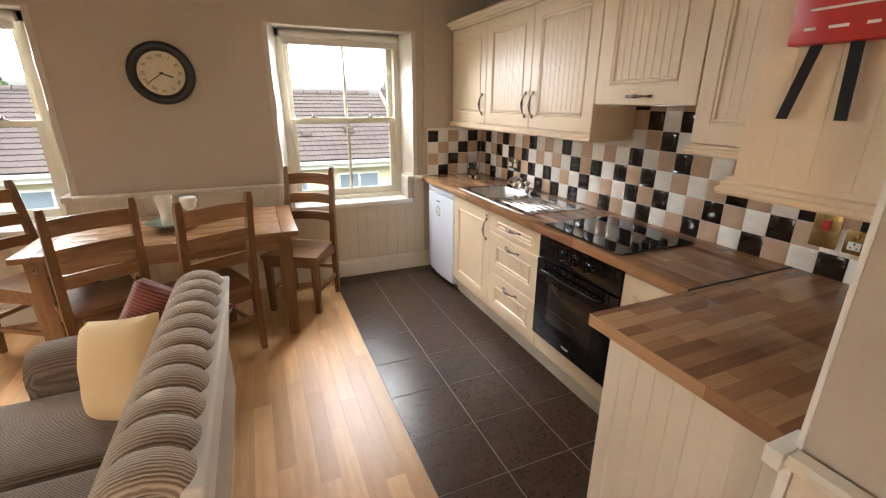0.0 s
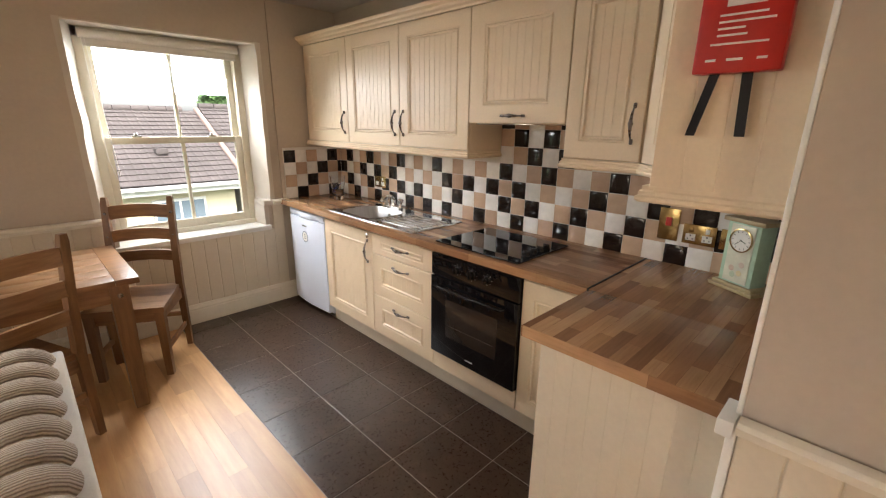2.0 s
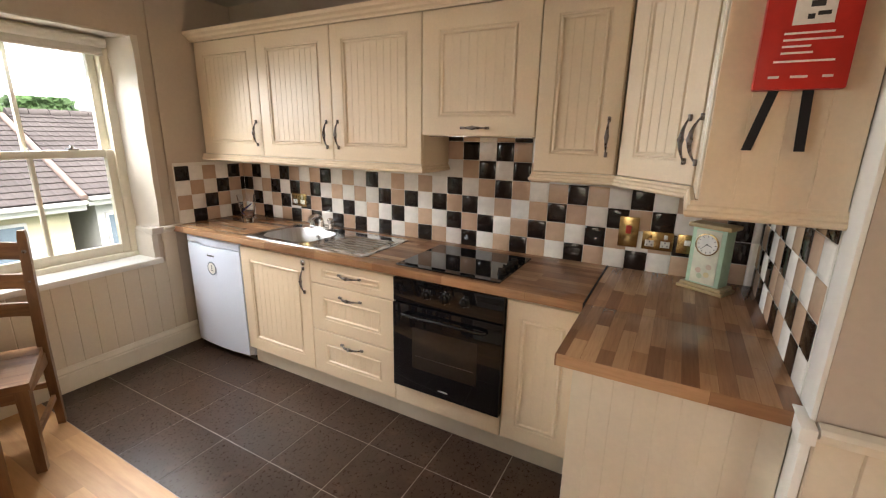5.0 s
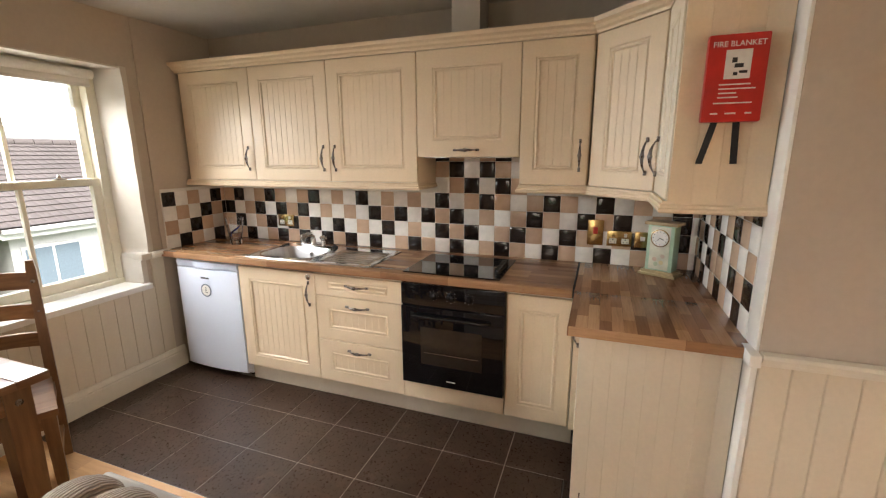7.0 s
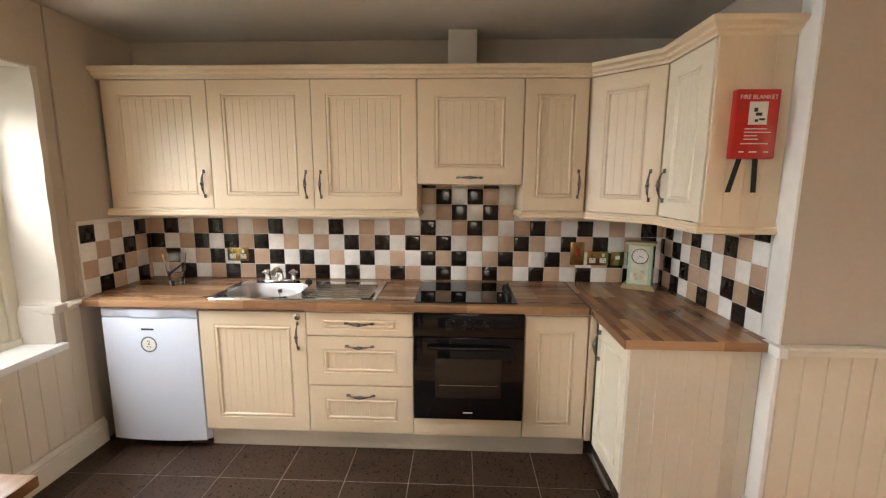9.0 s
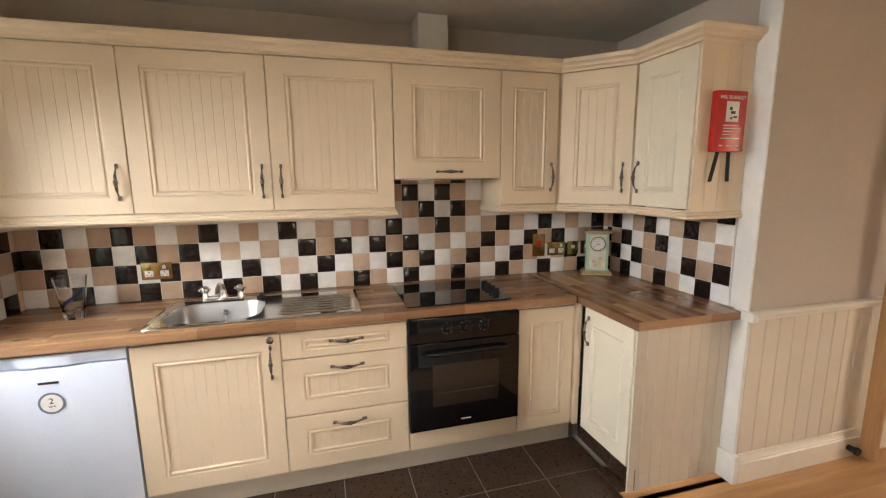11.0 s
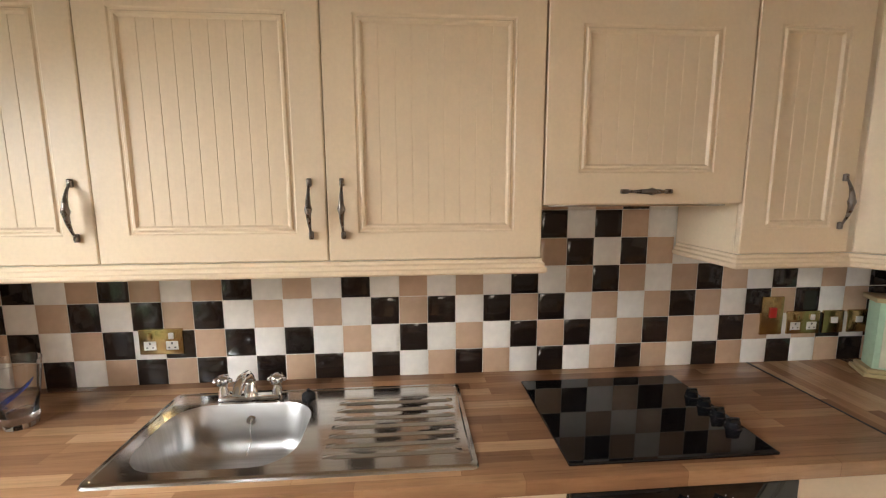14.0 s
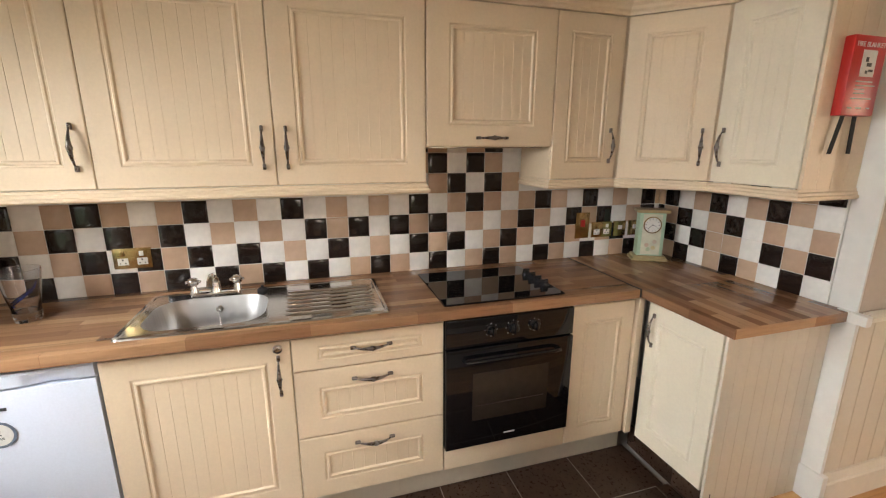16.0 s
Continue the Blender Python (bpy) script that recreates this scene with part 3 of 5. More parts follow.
for kx, kr in ((.20, .017), (.30, .021), (.40, .017)):
    kb = bmesh.new()
    lathe(kb, [(kr + .006, 0), (kr + .005, .004), (kr, .006), (kr * .92, .024), (kr * .6, .027)], (0, 0, 0), 20, lift(m, kx, .772) @ Matrix.Translation((0, -.016, 0)) @ pose(0, 0, 0, 90))
    box(kb, kx - .003, kx + .003, -.05, -.04, .772 - kr, .772 + kr, .002, m)
    kn = part("knob", kb, BLACK, ov, "black rotary control knob", 40)
    for i in range(8):
        a = math.pi * .25 * i
        cx, cz = kx + (kr + .011) * math.cos(a), .772 + (kr + .011) * math.sin(a)
        part("dial_mark", boxes((cx - .0012, cx + .0012, -.0168, -.0159, cz - .0012, cz + .0012), m=m), PAPER, kn)
# narrow unit beside the oven
c, m, w = base_unit("narrow_base_cabinet", "narrow cream base cabinet with fielded door", 1.288, .948)
shaker_door(c, lift(m, .002, BZ0), w - .006, BZ1 - BZ0, stile=.075, board=.05)
# return unit
c = thing("return_cabinet", "pale cream corner base cabinet, door slightly ajar", "cabinet", (1.15, .65, BZ0))
m = front_return(1.385, .905)
part("body", carcass(bmesh.new(), .40, .55, BZ0, .832, m), CREAM_PALE, c)
dm = m @ Matrix.Translation((.395, 0, 0)) @ pose(0, 0, 0, 0, 0, 1.5) @ Matrix.Translation((-.385, 0, 0))
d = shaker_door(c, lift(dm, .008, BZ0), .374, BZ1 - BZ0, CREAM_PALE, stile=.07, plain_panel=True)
bow_handle(d, lift(dm, .05, .70))
part("corner_post", boxes((1.396, 1.43, .913, .944, BZ0, .831)), CREAM, c, "cream corner post")
solo("end_panel", grooved(.0, .905 - RY - .014, 0, .834, 9, front_main(.905, .972), .012, .0015), PANEL, "cream beaded end panel of the worktop return", "panel", 30)
solo("plinth", boxes((1.456, 1.47, .93, 3.07, 0, .12), bevel=.002), PLINTH, "grey-beige plinth board under the base cabinets", "plinth", 30)
pl = thing("tiled_plinth", "dark slate tiles facing the return plinth", "plinth", (1.2, .87, 0))
for a, b in ((.972, 1.16), (1.164, 1.452)):
    part("tile", boxes((a, b, .862, .872, 0.001, .118), bevel=.002), SLATE, pl, "", 30)

# fridge
fr = thing("fridge", "white undercounter fridge with a round sticker", "fridge", (1.7, 3.34, 0))
part("body", boxes((1.452, 1.96, 3.078, 3.62, .03, .83), bevel=.006), FRIDGE, fr, "", 30)
fd = bmesh.new()
nseg = 14
loops = []
for z, ins in ((.05, .004), (.053, 0), (.765, 0), (.775, .002)):
    lp = [(1.448, 3.62, z), (1.448, 3.08, z)]
    for i in range(nseg + 1):
        u = -1 + 2 * i / nseg
        lp.append((1.408 - .018 * (1 - u * u) + ins, 3.35 + u * .27, z))
    loops.append(lp)
rings(fd, loops)
fdoor = part("door", fd, FRIDGE, fr, "gently bowed white door", 30)
ft = bmesh.new()
loops = []
for z, ins in ((.777, .012), (.785, .0), (.822, 0), (.828, .006)):
    lp = [(1.448, 3.62, z), (1.448, 3.08, z)]
    for i in range(nseg + 1):
        u = -1 + 2 * i / nseg
        scoop = .016 * max(0, 1 - ((abs(u) - .55) / .25) ** 2) if z < .8 else 0
        lp.append((1.408 - .018 * (1 - u * u) + ins + scoop, 3.35 + u * .27, z))
    loops.append(lp)
rings(ft, loops)
part("top_trim", ft, FRIDGE, fr, "white door cap with scooped grips", 40)
for fy in (3.12, 3.58):
    ftb = bmesh.new()
    lathe(ftb, [(.018, 0), (.018, .012), (.01, .014), (.01, .035)], (1.5, fy, 0), 12)
    part("foot", ftb, BLACK, fr, "black levelling foot", 40)
fm = Matrix.Translation((1.3885, 3.35, 0)) @ pose(0, 0, 0, 90, 0, -90)
st = bmesh.new()
lathe(st, [(.046, 0), (.046, .0008), (.038, .0009), (.038, 0)], (0, 0, 0), 32, fm @ Matrix.Translation((.0, .63, 0)))
part("sticker_ring", st, STICKER, fdoor, "round dark warranty sticker ring", 30)
st = bmesh.new()
lathe(st, [(.0375, -.0003), (.0375, .0008)], (0, 0, 0), 32, fm @ Matrix.Translation((.0, .63, 0)))
part("sticker", st, PAPER, fdoor, "white sticker")
text("numeral", "2", .035, fm @ Matrix.Translation((0, .628, .0012)), INK, fdoor)
text("word", "YEAR", .011, fm @ Matrix.Translation((0, .613, .0012)), INK, fdoor)
part("badge", boxes((1.3875, 1.3885, 3.315, 3.385, .712, .722)), INK, fdoor, "small grey maker's badge")

# worktops
wt = bmesh.new()
SX0, SX1, SY0, SY1 = 1.428, 1.885, 2.100, 3.035     # sink outline
BSX0, BSX1, BSY0, BSY1 = 1.475, 1.80, 2.565, 2.985    # bowl
F = 1.378
box(wt, F, BSX0, .962, NY - .016, .842, TOP, .004)
box(wt, BSX1, WX - .002, .962, NY - .016, .842, TOP, .004)
box(wt, BSX0 - .001, BSX1 + .001, BSY1, NY - .016, .8423, TOP - .0002)
box(wt, BSX0 - .001, BSX1 + .001, .9625, BSY0, .8423, TOP - .0002)
solo("worktop", wt, BLOCK_Y, "walnut-effect stave laminate worktop along the tiled wall", "worktop", 30)
wr = boxes((.922, F - .002, RY + .005, .952, .842, TOP), (F - .004, WX - .003, RY + .005, .9545, .8422, TOP - .0002), bevel=.004)
ret = thing("worktop_return", "walnut-effect stave laminate worktop on the return", "worktop", (1.15, .65, .842))
part("board", wr, BLOCK_X, ret, "", 30)
part("edge_band", boxes((.9185, .9222, RY + .005, .953, .8425, TOP - .001), bevel=.0012), BLOCK_Y, ret, "continuous laminate edge band", 30)
solo("worktop_joint", boxes((F - .002, WX - .003, .9555, .9618, .844, TOP + .0015), bevel=.001), DARK, "dark metal joint strip between the worktops", "strip", 30)

# sink
sk = thing("sink", "stainless steel inset sink with drainer", "sink", (1.65, 2.58, TOP))
def rr(x0, x1, y0, y1, z, r, n=5):
    pts = []
    for cx, cy, a0 in ((x1 - r, y1 - r, 0), (x0 + r, y1 - r, 90), (x0 + r, y0 + r, 180), (x1 - r, y0 + r, 270)):
        for i in range(n + 1):
            a = radians(a0 + 90 * i / n)
            pts.append((cx + r * math.cos(a), cy + r * math.sin(a), z))
    return pts
bw = bmesh.new()
rings(bw, [rr(BSX0, BSX1, BSY0, BSY1, TOP + .005, .10), rr(BSX0 + .005, BSX1 - .005, BSY0 + .005, BSY1 - .005, TOP - .003, .098), rr(BSX0 + .016, BSX1 - .016, BSY0 + .016, BSY1 - .016, TOP - .095, .09), rr(BSX0 + .024, BSX1 - .024, BSY0 + .024, BSY1 - .024, TOP - .12, .085), rr(BSX0 + .042, BSX1 - .042, BSY0 + .042, BSY1 - .042, TOP - .138, .07), rr(BSX0 + .07, BSX1 - .07, BSY0 + .07, BSY1 - .07, TOP - .145, .03)], False)
bw.faces.new([v for v in bw.verts[-24:]])
bowl = part("bowl", bw, SATIN, sk, "deep rounded bowl", 60)
ds = bmesh.new()
lathe(ds, [(.04, 0), (.038, .003), (.022, .002), (.02, -.001)], (1.64, 2.77, TOP - .146), 20)
part("drain", ds, CHROME, bowl, "chrome drain", 50)
ofl = bmesh.new()
lathe(ofl, [(.016, 0), (.014, .004), (.006, .004), (.005, .001)], (0, 0, 0), 16, Matrix.Translation((BSX1 - .012, 2.77, TOP - .045)) @ pose(0, 0, 0, 0, -90))
part("overflow", ofl, CHROME, bowl, "round overflow ring", 50)
rim = bmesh.new()
rings(rim, [rr(SX0, SX1, SY0, SY1, TOP, .02), rr(SX0 + .003, SX1 - .003, SY0 + .003, SY1 - .003, TOP + .006, .02), rr(SX0 + .014, SX1 - .014, SY0 + .014, SY1 - .014, TOP + .007, .02), rr(SX0 + .018, SX1 - .018, SY0 + .018, SY1 - .018, TOP + .0045, .02)], False)
box(rim, SX0 + .016, BSX0 + .0, SY0 + .016, SY1 - .016, TOP + .003, TOP + .005)
box(rim, BSX1, SX1 - .016, SY0 + .016, SY1 - .016, TOP + .003, TOP + .005)
box(rim, BSX0, BSX1, BSY1, SY1 - .016, TOP + .003, TOP + .005)
box(rim, BSX0, BSX1, 2.50, BSY0, TOP + .003, TOP + .005)
for cx, cy, sx, sy in ((BSX0, BSY0, 1, 1), (BSX1, BSY0, -1, 1), (BSX1, BSY1, -1, -1), (BSX0, BSY1, 1, -1)):
    arc = [(cx + sx * .10 * (1 - math.sin(radians(a))), cy + sy * .10 * (1 - math.cos(radians(a))), TOP + .005) for a in range(0, 91, 15)]
    vs = [rim.verts.new(p) for p in arc] + [rim.verts.new((cx, cy, TOP + .005))]
    rim.faces.new(vs)
part("rim", rim, STEEL, sk, "raised steel rim", 30)
dr = bmesh.new()
box(dr, BSX0, BSX1, SY0 + .016, 2.50, TOP + .0025, TOP + .0042)
part("drainer", dr, STEEL, sk, "steel drainer")
for i in range(7):
    x = BSX0 + .028 + i * .045
    rb = bmesh.new()
    rings(rb, [[(x - .009, y, TOP + .0042), (x - .004, y, TOP + .0042 + h), (x + .004, y, TOP + .0042 + h), (x + .009, y, TOP + .0042)] for y, h in ((2.135, .0002), (2.152, .006), (2.46, .006), (2.492, .0002))])
    part("drainer_rib", rb, STEEL, sk, "", 20)
chb = bmesh.new()
tube(chb, [(BSX1 - .018, 2.77, TOP - .045), (BSX1 - .022, 2.772, TOP - .07), (BSX1 - .03, 2.768, TOP - .11), (BSX1 - .06, 2.775, TOP - .134)], .0022, 6)
part("plug_chain", chb, CHROME, bowl, "thin hanging plug chain", 60)
tp = thing("mixer_tap", "chrome bridge mixer tap with cross handles", "tap", (1.835, 2.785, TOP + .005))
tb = bmesh.new()
box(tb, 1.815, 1.86, 2.69, 2.88, TOP + .005, TOP + .022, .008)
lathe(tb, [(.024, 0), (.02, .015), (.018, .035), (.018, .045), (.012, .05)], (1.838, 2.785, TOP + .018), 16)
part("tap_body", tb, CHROME, tp, "", 50)
sp = bmesh.new()
tube(sp, [(1.838, 2.785, TOP + .05), (1.834, 2.785, TOP + .075), (1.815, 2.785, TOP + .093), (1.78, 2.785, TOP + .098), (1.745, 2.785, TOP + .088), (1.728, 2.785, TOP + .068)], [.015, .016, .016, .015, .014, .013], 12)
part("spout", sp, CHROME, tp, "curved swivel spout", 60)
for ty in (2.70, 2.87):
    hb = bmesh.new()
    lathe(hb, [(.018, 0), (.015, .015), (.012, .03), (.02, .036), (.023, .052), (.018, .062), (.006, .066)], (1.838, ty, TOP + .02), 16)
    box(hb, 1.808, 1.868, ty - .006, ty + .006, TOP + .062, TOP + .073, .004)
    box(hb, 1.832, 1.844, ty - .03, ty + .03, TOP + .062, TOP + .073, .004)
    part("tap_handle", hb, CHROME, tp, "chrome cross handle", 50)
pg = bmesh.new()
lathe(pg, [(.022, 0), (.022, .008), (.016, .014), (.006, .018), (.006, .026)], (1.83, 2.60, TOP + .0052), 16)
solo("sink_plug", pg, RUBBER, "black rubber sink plug lying on the rim", "plug", 50)

# hob
hobt = thing("hob", "black ceramic hob with four side knobs", "hob", (1.64, 1.6, TOP))
part("glass_top", boxes((1.418, 1.876, 1.328, 1.882, TOP + .0005, TOP + .008), bevel=.003), BLACK_GLASS, hobt, "black ceramic glass with steel-dark edge")
for i in range(4):
    kb = bmesh.new()
    kx = 1.535 + i * .060
    lathe(kb, [(.021, 0), (.021, .004), (.018, .006), (.017, .022), (.012, .026)], (kx, 1.365, TOP + .008), 20)
    box(kb, kx - .004, kx + .004, 1.348, 1.382, TOP + .03, TOP + .038, .003)
    part("knob", kb, BLACK, hobt, "black hob knob", 40)

# wall units
def wall_unit(name, label, y1, y0, z0=UZ0, skirt=True):
    c = thing(name, label, "cabinet", (1.83, (y0 + y1) / 2, z0))
    m = front_main(y1, UX)
    part("body", carcass(bmesh.new(), y1 - y0, WX - UX - .012, z0 if not skirt else UZ0, UZ1, m), CREAM, c)
    return c, m, y1 - y0


c, m, w = wall_unit("wall_cabinet", "cream wall cabinet with one beaded door", 3.715, 3.083)
d = shaker_door(c, lift(m, .02, UZ0), w - .02, UZ1 - UZ0)
bow_handle(d, lift(m, w - .045, UZ0 + .145))
c, m, w = wall_unit("double_wall_cabinet", "cream double wall cabinet with beaded doors", 3.083, 1.888)
for i in (0, 1):
    d = shaker_door(c, lift(m, i * w / 2, UZ0), w / 2, UZ1 - UZ0)
    bow_handle(d, lift(m, w / 2 + (-.043 if i == 0 else .043), UZ0 + .145))
c, m, w = wall_unit("extractor_cabinet", "cream flap-door cabinet hiding the extractor", 1.886, 1.292, 1.512, False)
d = shaker_door(c, lift(m, 0, 1.512), w, UZ1 - 1.512, stile=.105, rail_w=.098)
bow_handle(d, lift(m, w / 2, 1.512 + .038), .13, False)
part("extractor_grille", boxes((1.70, 1.95, 1.32, 1.86, 1.506, 1.5125), bevel=.002), STEEL, c, "grey extractor underside", 30)
c, m, w = wall_unit("narrow_wall_cabinet", "narrow cream wall cabinet with beaded door", 1.29, .936)
d = shaker_door(c, lift(m, 0, UZ0), w - .004, UZ1 - UZ0, stile=.078)
bow_handle(d, lift(m, w - .045, UZ0 + .155))
# corner unit with a diagonal door
A, B = Vector((UX, .932)), Vector((1.385, .652))
c = thing("corner_wall_cabinet", "cream corner wall cabinet with diagonal door", "cabinet", (1.75, .58, UZ0))
cb = bmesh.new()
rings(cb, [[(UX + .02, .93, z), (1.972, .93, z), (1.972, RY + .004, z), (1.387, RY + .004, z), (1.387, .632, z)] for z in (UZ0, UZ1)])
part("body", cb, CREAM, c)
dv = (B - A)
ang = math.atan2(dv.y, dv.x)
dmx = Matrix.Translation((A.x, A.y, 0)) @ Matrix.Rotation(ang, 4, 'Z')
d = shaker_door(c, lift(dmx, .004, UZ0), dv.length - .008, UZ1 - UZ0)
bow_handle(d, lift(dmx, dv.length - .05, UZ0 + .15))
# return unit
c = thing("return_wall_cabinet", "cream wall cabinet at the end of the return", "cabinet", (1.2, .5, UZ0))
m = front_return(1.384, .652)
w = 1.384 - 1.012
part("body", carcass(bmesh.new(), w, .652 - RY - .006, UZ0, UZ1, m), CREAM, c)
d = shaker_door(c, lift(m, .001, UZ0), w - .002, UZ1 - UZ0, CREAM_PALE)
bow_handle(d, lift(m, .043, UZ0 + .15))
ep = grooved(0, .645 - RY - .006, 1.322, 2.10, 4, front_main(.645, .998), .013, .0012)
part("side_panel", ep, CREAM, c, "beaded cream side panel", 30)

PEL = [(-.004, 0), (.012, 0), (.018, .006), (.018, .015), (.012, .019), (.012, .028), (.006, .033), (.006, .042), (-.004, .042)]
COR = [(-.01, 0), (.004, 0), (.006, .012), (.02, .02), (.026, .032), (.044, .042), (.048, .054), (.048, .062), (-.01, .062)]


def run(bm, profile, path, z):
    """Mitred sweep of a (out, up) profile along a plan path; out is to the right of travel."""
    P = [Vector(p) for p in path]
    loops = []
    for i, p in enumerate(P):
        ds = []
        if i:
            ds.append((P[i] - P[i - 1]).normalized())
        if i < len(P) - 1:
            ds.append((P[i + 1] - P[i]).normalized())
        ns = [Vector((q.y, -q.x)) for q in ds]
        nn = sum(ns, Vector((0, 0))).normalized()
        k = 1 / max(.3, nn.dot(ns[0]))
        loops.append([(p.x + nn.x * o * k, p.y + nn.y * o * k, z + h) for o, h in profile])
    return rings(bm, loops)


DIAG = [(UX, 1.29), (UX, .932), (1.385, .652), (1.0, .652), (1.0, RY + .002)]
solo("cornice", run(bmesh.new(), COR, [(UX, 3.724), (UX, 1.29)] + DIAG[1:], UZ1 + .002), CREAM, "cream moulded cornice along the wall cabinets", "cornice", 35)
solo("pelmet", run(bmesh.new(), PEL, [(UX + .004, 3.724), (UX + .004, 1.892), (WX - .02, 1.892)], UZ0 - .043), CREAM, "cream moulded light pelmet under the long wall cabinets", "pelmet", 35)
solo("pelmet", run(bmesh.new(), PEL, [(WX - .02, 1.288), (UX + .004, 1.288), (UX + .004, .932), (1.386, .656), (1.002, .656), (1.002, RY + .004)], UZ0 - .043), CREAM, "cream moulded light pelmet round the corner cabinets", "pelmet", 35)
solo("duct_boxing", boxes((1.80, 1.99, 1.555, 1.72, 2.09, CEIL - .002), bevel=.004), WALL_TOP, "white boxed extractor duct above the cabinets", "duct", 30)

# small things on walls and worktop
fb = thing("fire_blanket", "red wall-hung fire blanket case with black pull tapes", "fire blanket", (.98, .49, 1.62))
fbm = front_main(.578, .963)
case = part("case", boxes((0, .165, 0, .0345, 1.622, 1.885), bevel=.006, m=fbm), RED, fb, "glossy red plastic case", 30)
text("title", "FIRE BLANKET", .0225, fbm @ Matrix.Translation((.083, -.0006, 1.848)) @ pose(0, 0, 0, 90), PAPER, case)
part("picture", boxes((.05, .12, -.0012, .0002, 1.752, 1.838), m=fbm), PAPER, case, "white instruction picture")
part("drawing", boxes((.068, .082, -.0018, -.0008, 1.80, 1.815), (.076, .1, -.0018, -.0008, 1.785, 1.797), (.09, .112, -.0018, -.0008, 1.768, 1.776), (.074, .086, -.0018, -.0008, 1.762, 1.772), m=fbm), INK, case, "black drawing on the picture")
for i, wd in enumerate((.085, .10, .05, .055)):
    part("text_line", boxes((.04, .04 + wd, -.0010, .0002, 1.734 - i * .013, 1.738 - i * .013), m=fbm), PAPER, case, "white line of small print")
part("text_line", boxes((.03, .135, -.0010, .0002, 1.678, 1.682), m=fbm), PAPER, case, "white line of small print")
for a, b in ((.025, .045), (.065, .095), (.12, .138)):
    part("mark", boxes((a, b, -.0010, .0002, 1.646, 1.651), m=fbm), PAPER, case, "small white printed mark")
for x0, x1 in ((.045, .012), (.105, .112)):
    tb = bmesh.new()
    rings(tb, [[fbm @ Vector((x + dx, y, z)) for dx, y in ((-.010, .018), (.010, .018), (.010, .021), (-.010, .021))] for x, z in ((x0, 1.63), (x0 * .5 + x1 * .5, 1.56), (x1, 1.49))])
    part("pull_tape", tb, RUBBER, fb, "black webbing pull tape")

mc = thing("mantel_clock", "green and cream painted mantel clock on the worktop", "clock", (1.80, .56, TOP))
cm = Matrix.Translation((1.825, .535, TOP + .0005)) @ pose(0, 0, 0, 0, 0, -118)
part("base", boxes((-.095, .095, -.06, .06, 0, .014), (-.085, .085, -.052, .052, .014, .028), bevel=.003, m=cm), GILT, mc, "stepped gilt wooden base", 30)
mbody = part("case", boxes((-.068, .068, -.04, .04, .028, .272), bevel=.003, m=cm), MINT, mc, "mint green painted case", 30)
part("cap", boxes((-.085, .085, -.052, .052, .272, .29), bevel=.005, m=cm), GILT, mc, "dark gilt cap", 30)
part("front_panel", boxes((-.05, .05, -.043, -.0395, .035, .265), bevel=.001, m=cm), painted("clock_front_print", (0.72, 0.70, 0.55), 0.5, 0.12, 30, 0.1, 22), mbody, "cream printed front", 30)
for px_, pz_, cc in ((-.02, .09, (0.60, 0.44, 0.34)), (.015, .075, (0.66, 0.56, 0.32)), (.02, .11, (0.58, 0.46, 0.36)), (-.012, .065, (0.48, 0.55, 0.38))):
    gb = bmesh.new()
    lathe(gb, [(.012, 0), (.010, .0008)], (0, 0, 0), 10, cm @ Matrix.Translation((px_, -.043, pz_)) @ pose(0, 0, 0, 90))
    part("flower_print", gb, plain("flower", cc, .6), mbody, "faded flower print")


def clock_face(parent, m, r, face_mat, hour, minute, roman=False):
    f = bmesh.new()
    lathe(f, [(r, 0), (r, .002)], (0, 0, 0), 40, m @ pose(0, 0, 0, 90))
    dial = part("dial", f, face_mat, parent, "pale clock dial")
    hb = bmesh.new()
    for a, ln, wd in ((hour, .5, .035), (minute, .75, .022)):
        mm = m @ pose(0, 0, 0, 0, a)
        box(hb, -wd * r, wd * r, -.0042, -.003, -.1 * r, ln * r, 0, mm)
    lathe(hb, [(.06 * r, .003), (.06 * r, .006)], (0, 0, 0), 12, m @ pose(0, 0, 0, 90))
    part("clock_hand", hb, INK, dial, "black pointers")
    names = ("XII", "I", "II", "III", "IIII", "V", "VI", "VII", "VIII", "IX", "X", "XI")
    for i in range(12):
        mm = m @ pose(0, 0, 0, 0, i * 30)
        if roman:
            text("numeral", names[i], r * .24, mm @ Matrix.Translation((0, -.0026, r * .70)) @ pose(0, 0, 0, 90), INK, dial)
        else:
            part("hour_mark", boxes((-.025 * r, .025 * r, -.003, -.0019, .74 * r, .9 * r), m=mm), INK, dial)
    return dial


clock_face(mbody, cm @ Matrix.Translation((0, -.0432, .205)), .042, PAPER, 110, 226)
rb = bmesh.new()
lathe(rb, [(.047, 0), (.047, .005), (.0425, .006), (.0425, 0)], (0, 0, 0), 32, cm @ Matrix.Translation((0, -.043, .205)) @ pose(0, 0, 0, 90))
part("bezel", rb, BRASS, mbody, "thin brass bezel", 40)

vz = thing("glass_tumbler", "tall clear glass vase with a cobalt swirl", "vase", (1.75, 3.40, TOP))
vb = bmesh.new()
lathe(vb, [(.040, 0), (.043, .02), (.045, .03), (.042, .045), (.052, .10), (.064, .195), (.0615, .195), (.0495, .10), (.039, .05), (.034, .035)], (1.74, 3.40, TOP + .0005), 28)
part("vessel", vb, CRYSTAL, vz, "", 60)
sw = bmesh.new()
tube(sw, [(1.74 + (.034 + .008 * i / 8) * math.cos(1.6 + i * .42), 3.40 + (.034 + .008 * i / 8) * math.sin(1.6 + i * .42), TOP + .045 + .012 * i) for i in range(9)], [.003, .006, .008, .008, .008, .007, .006, .004, .002], 8)
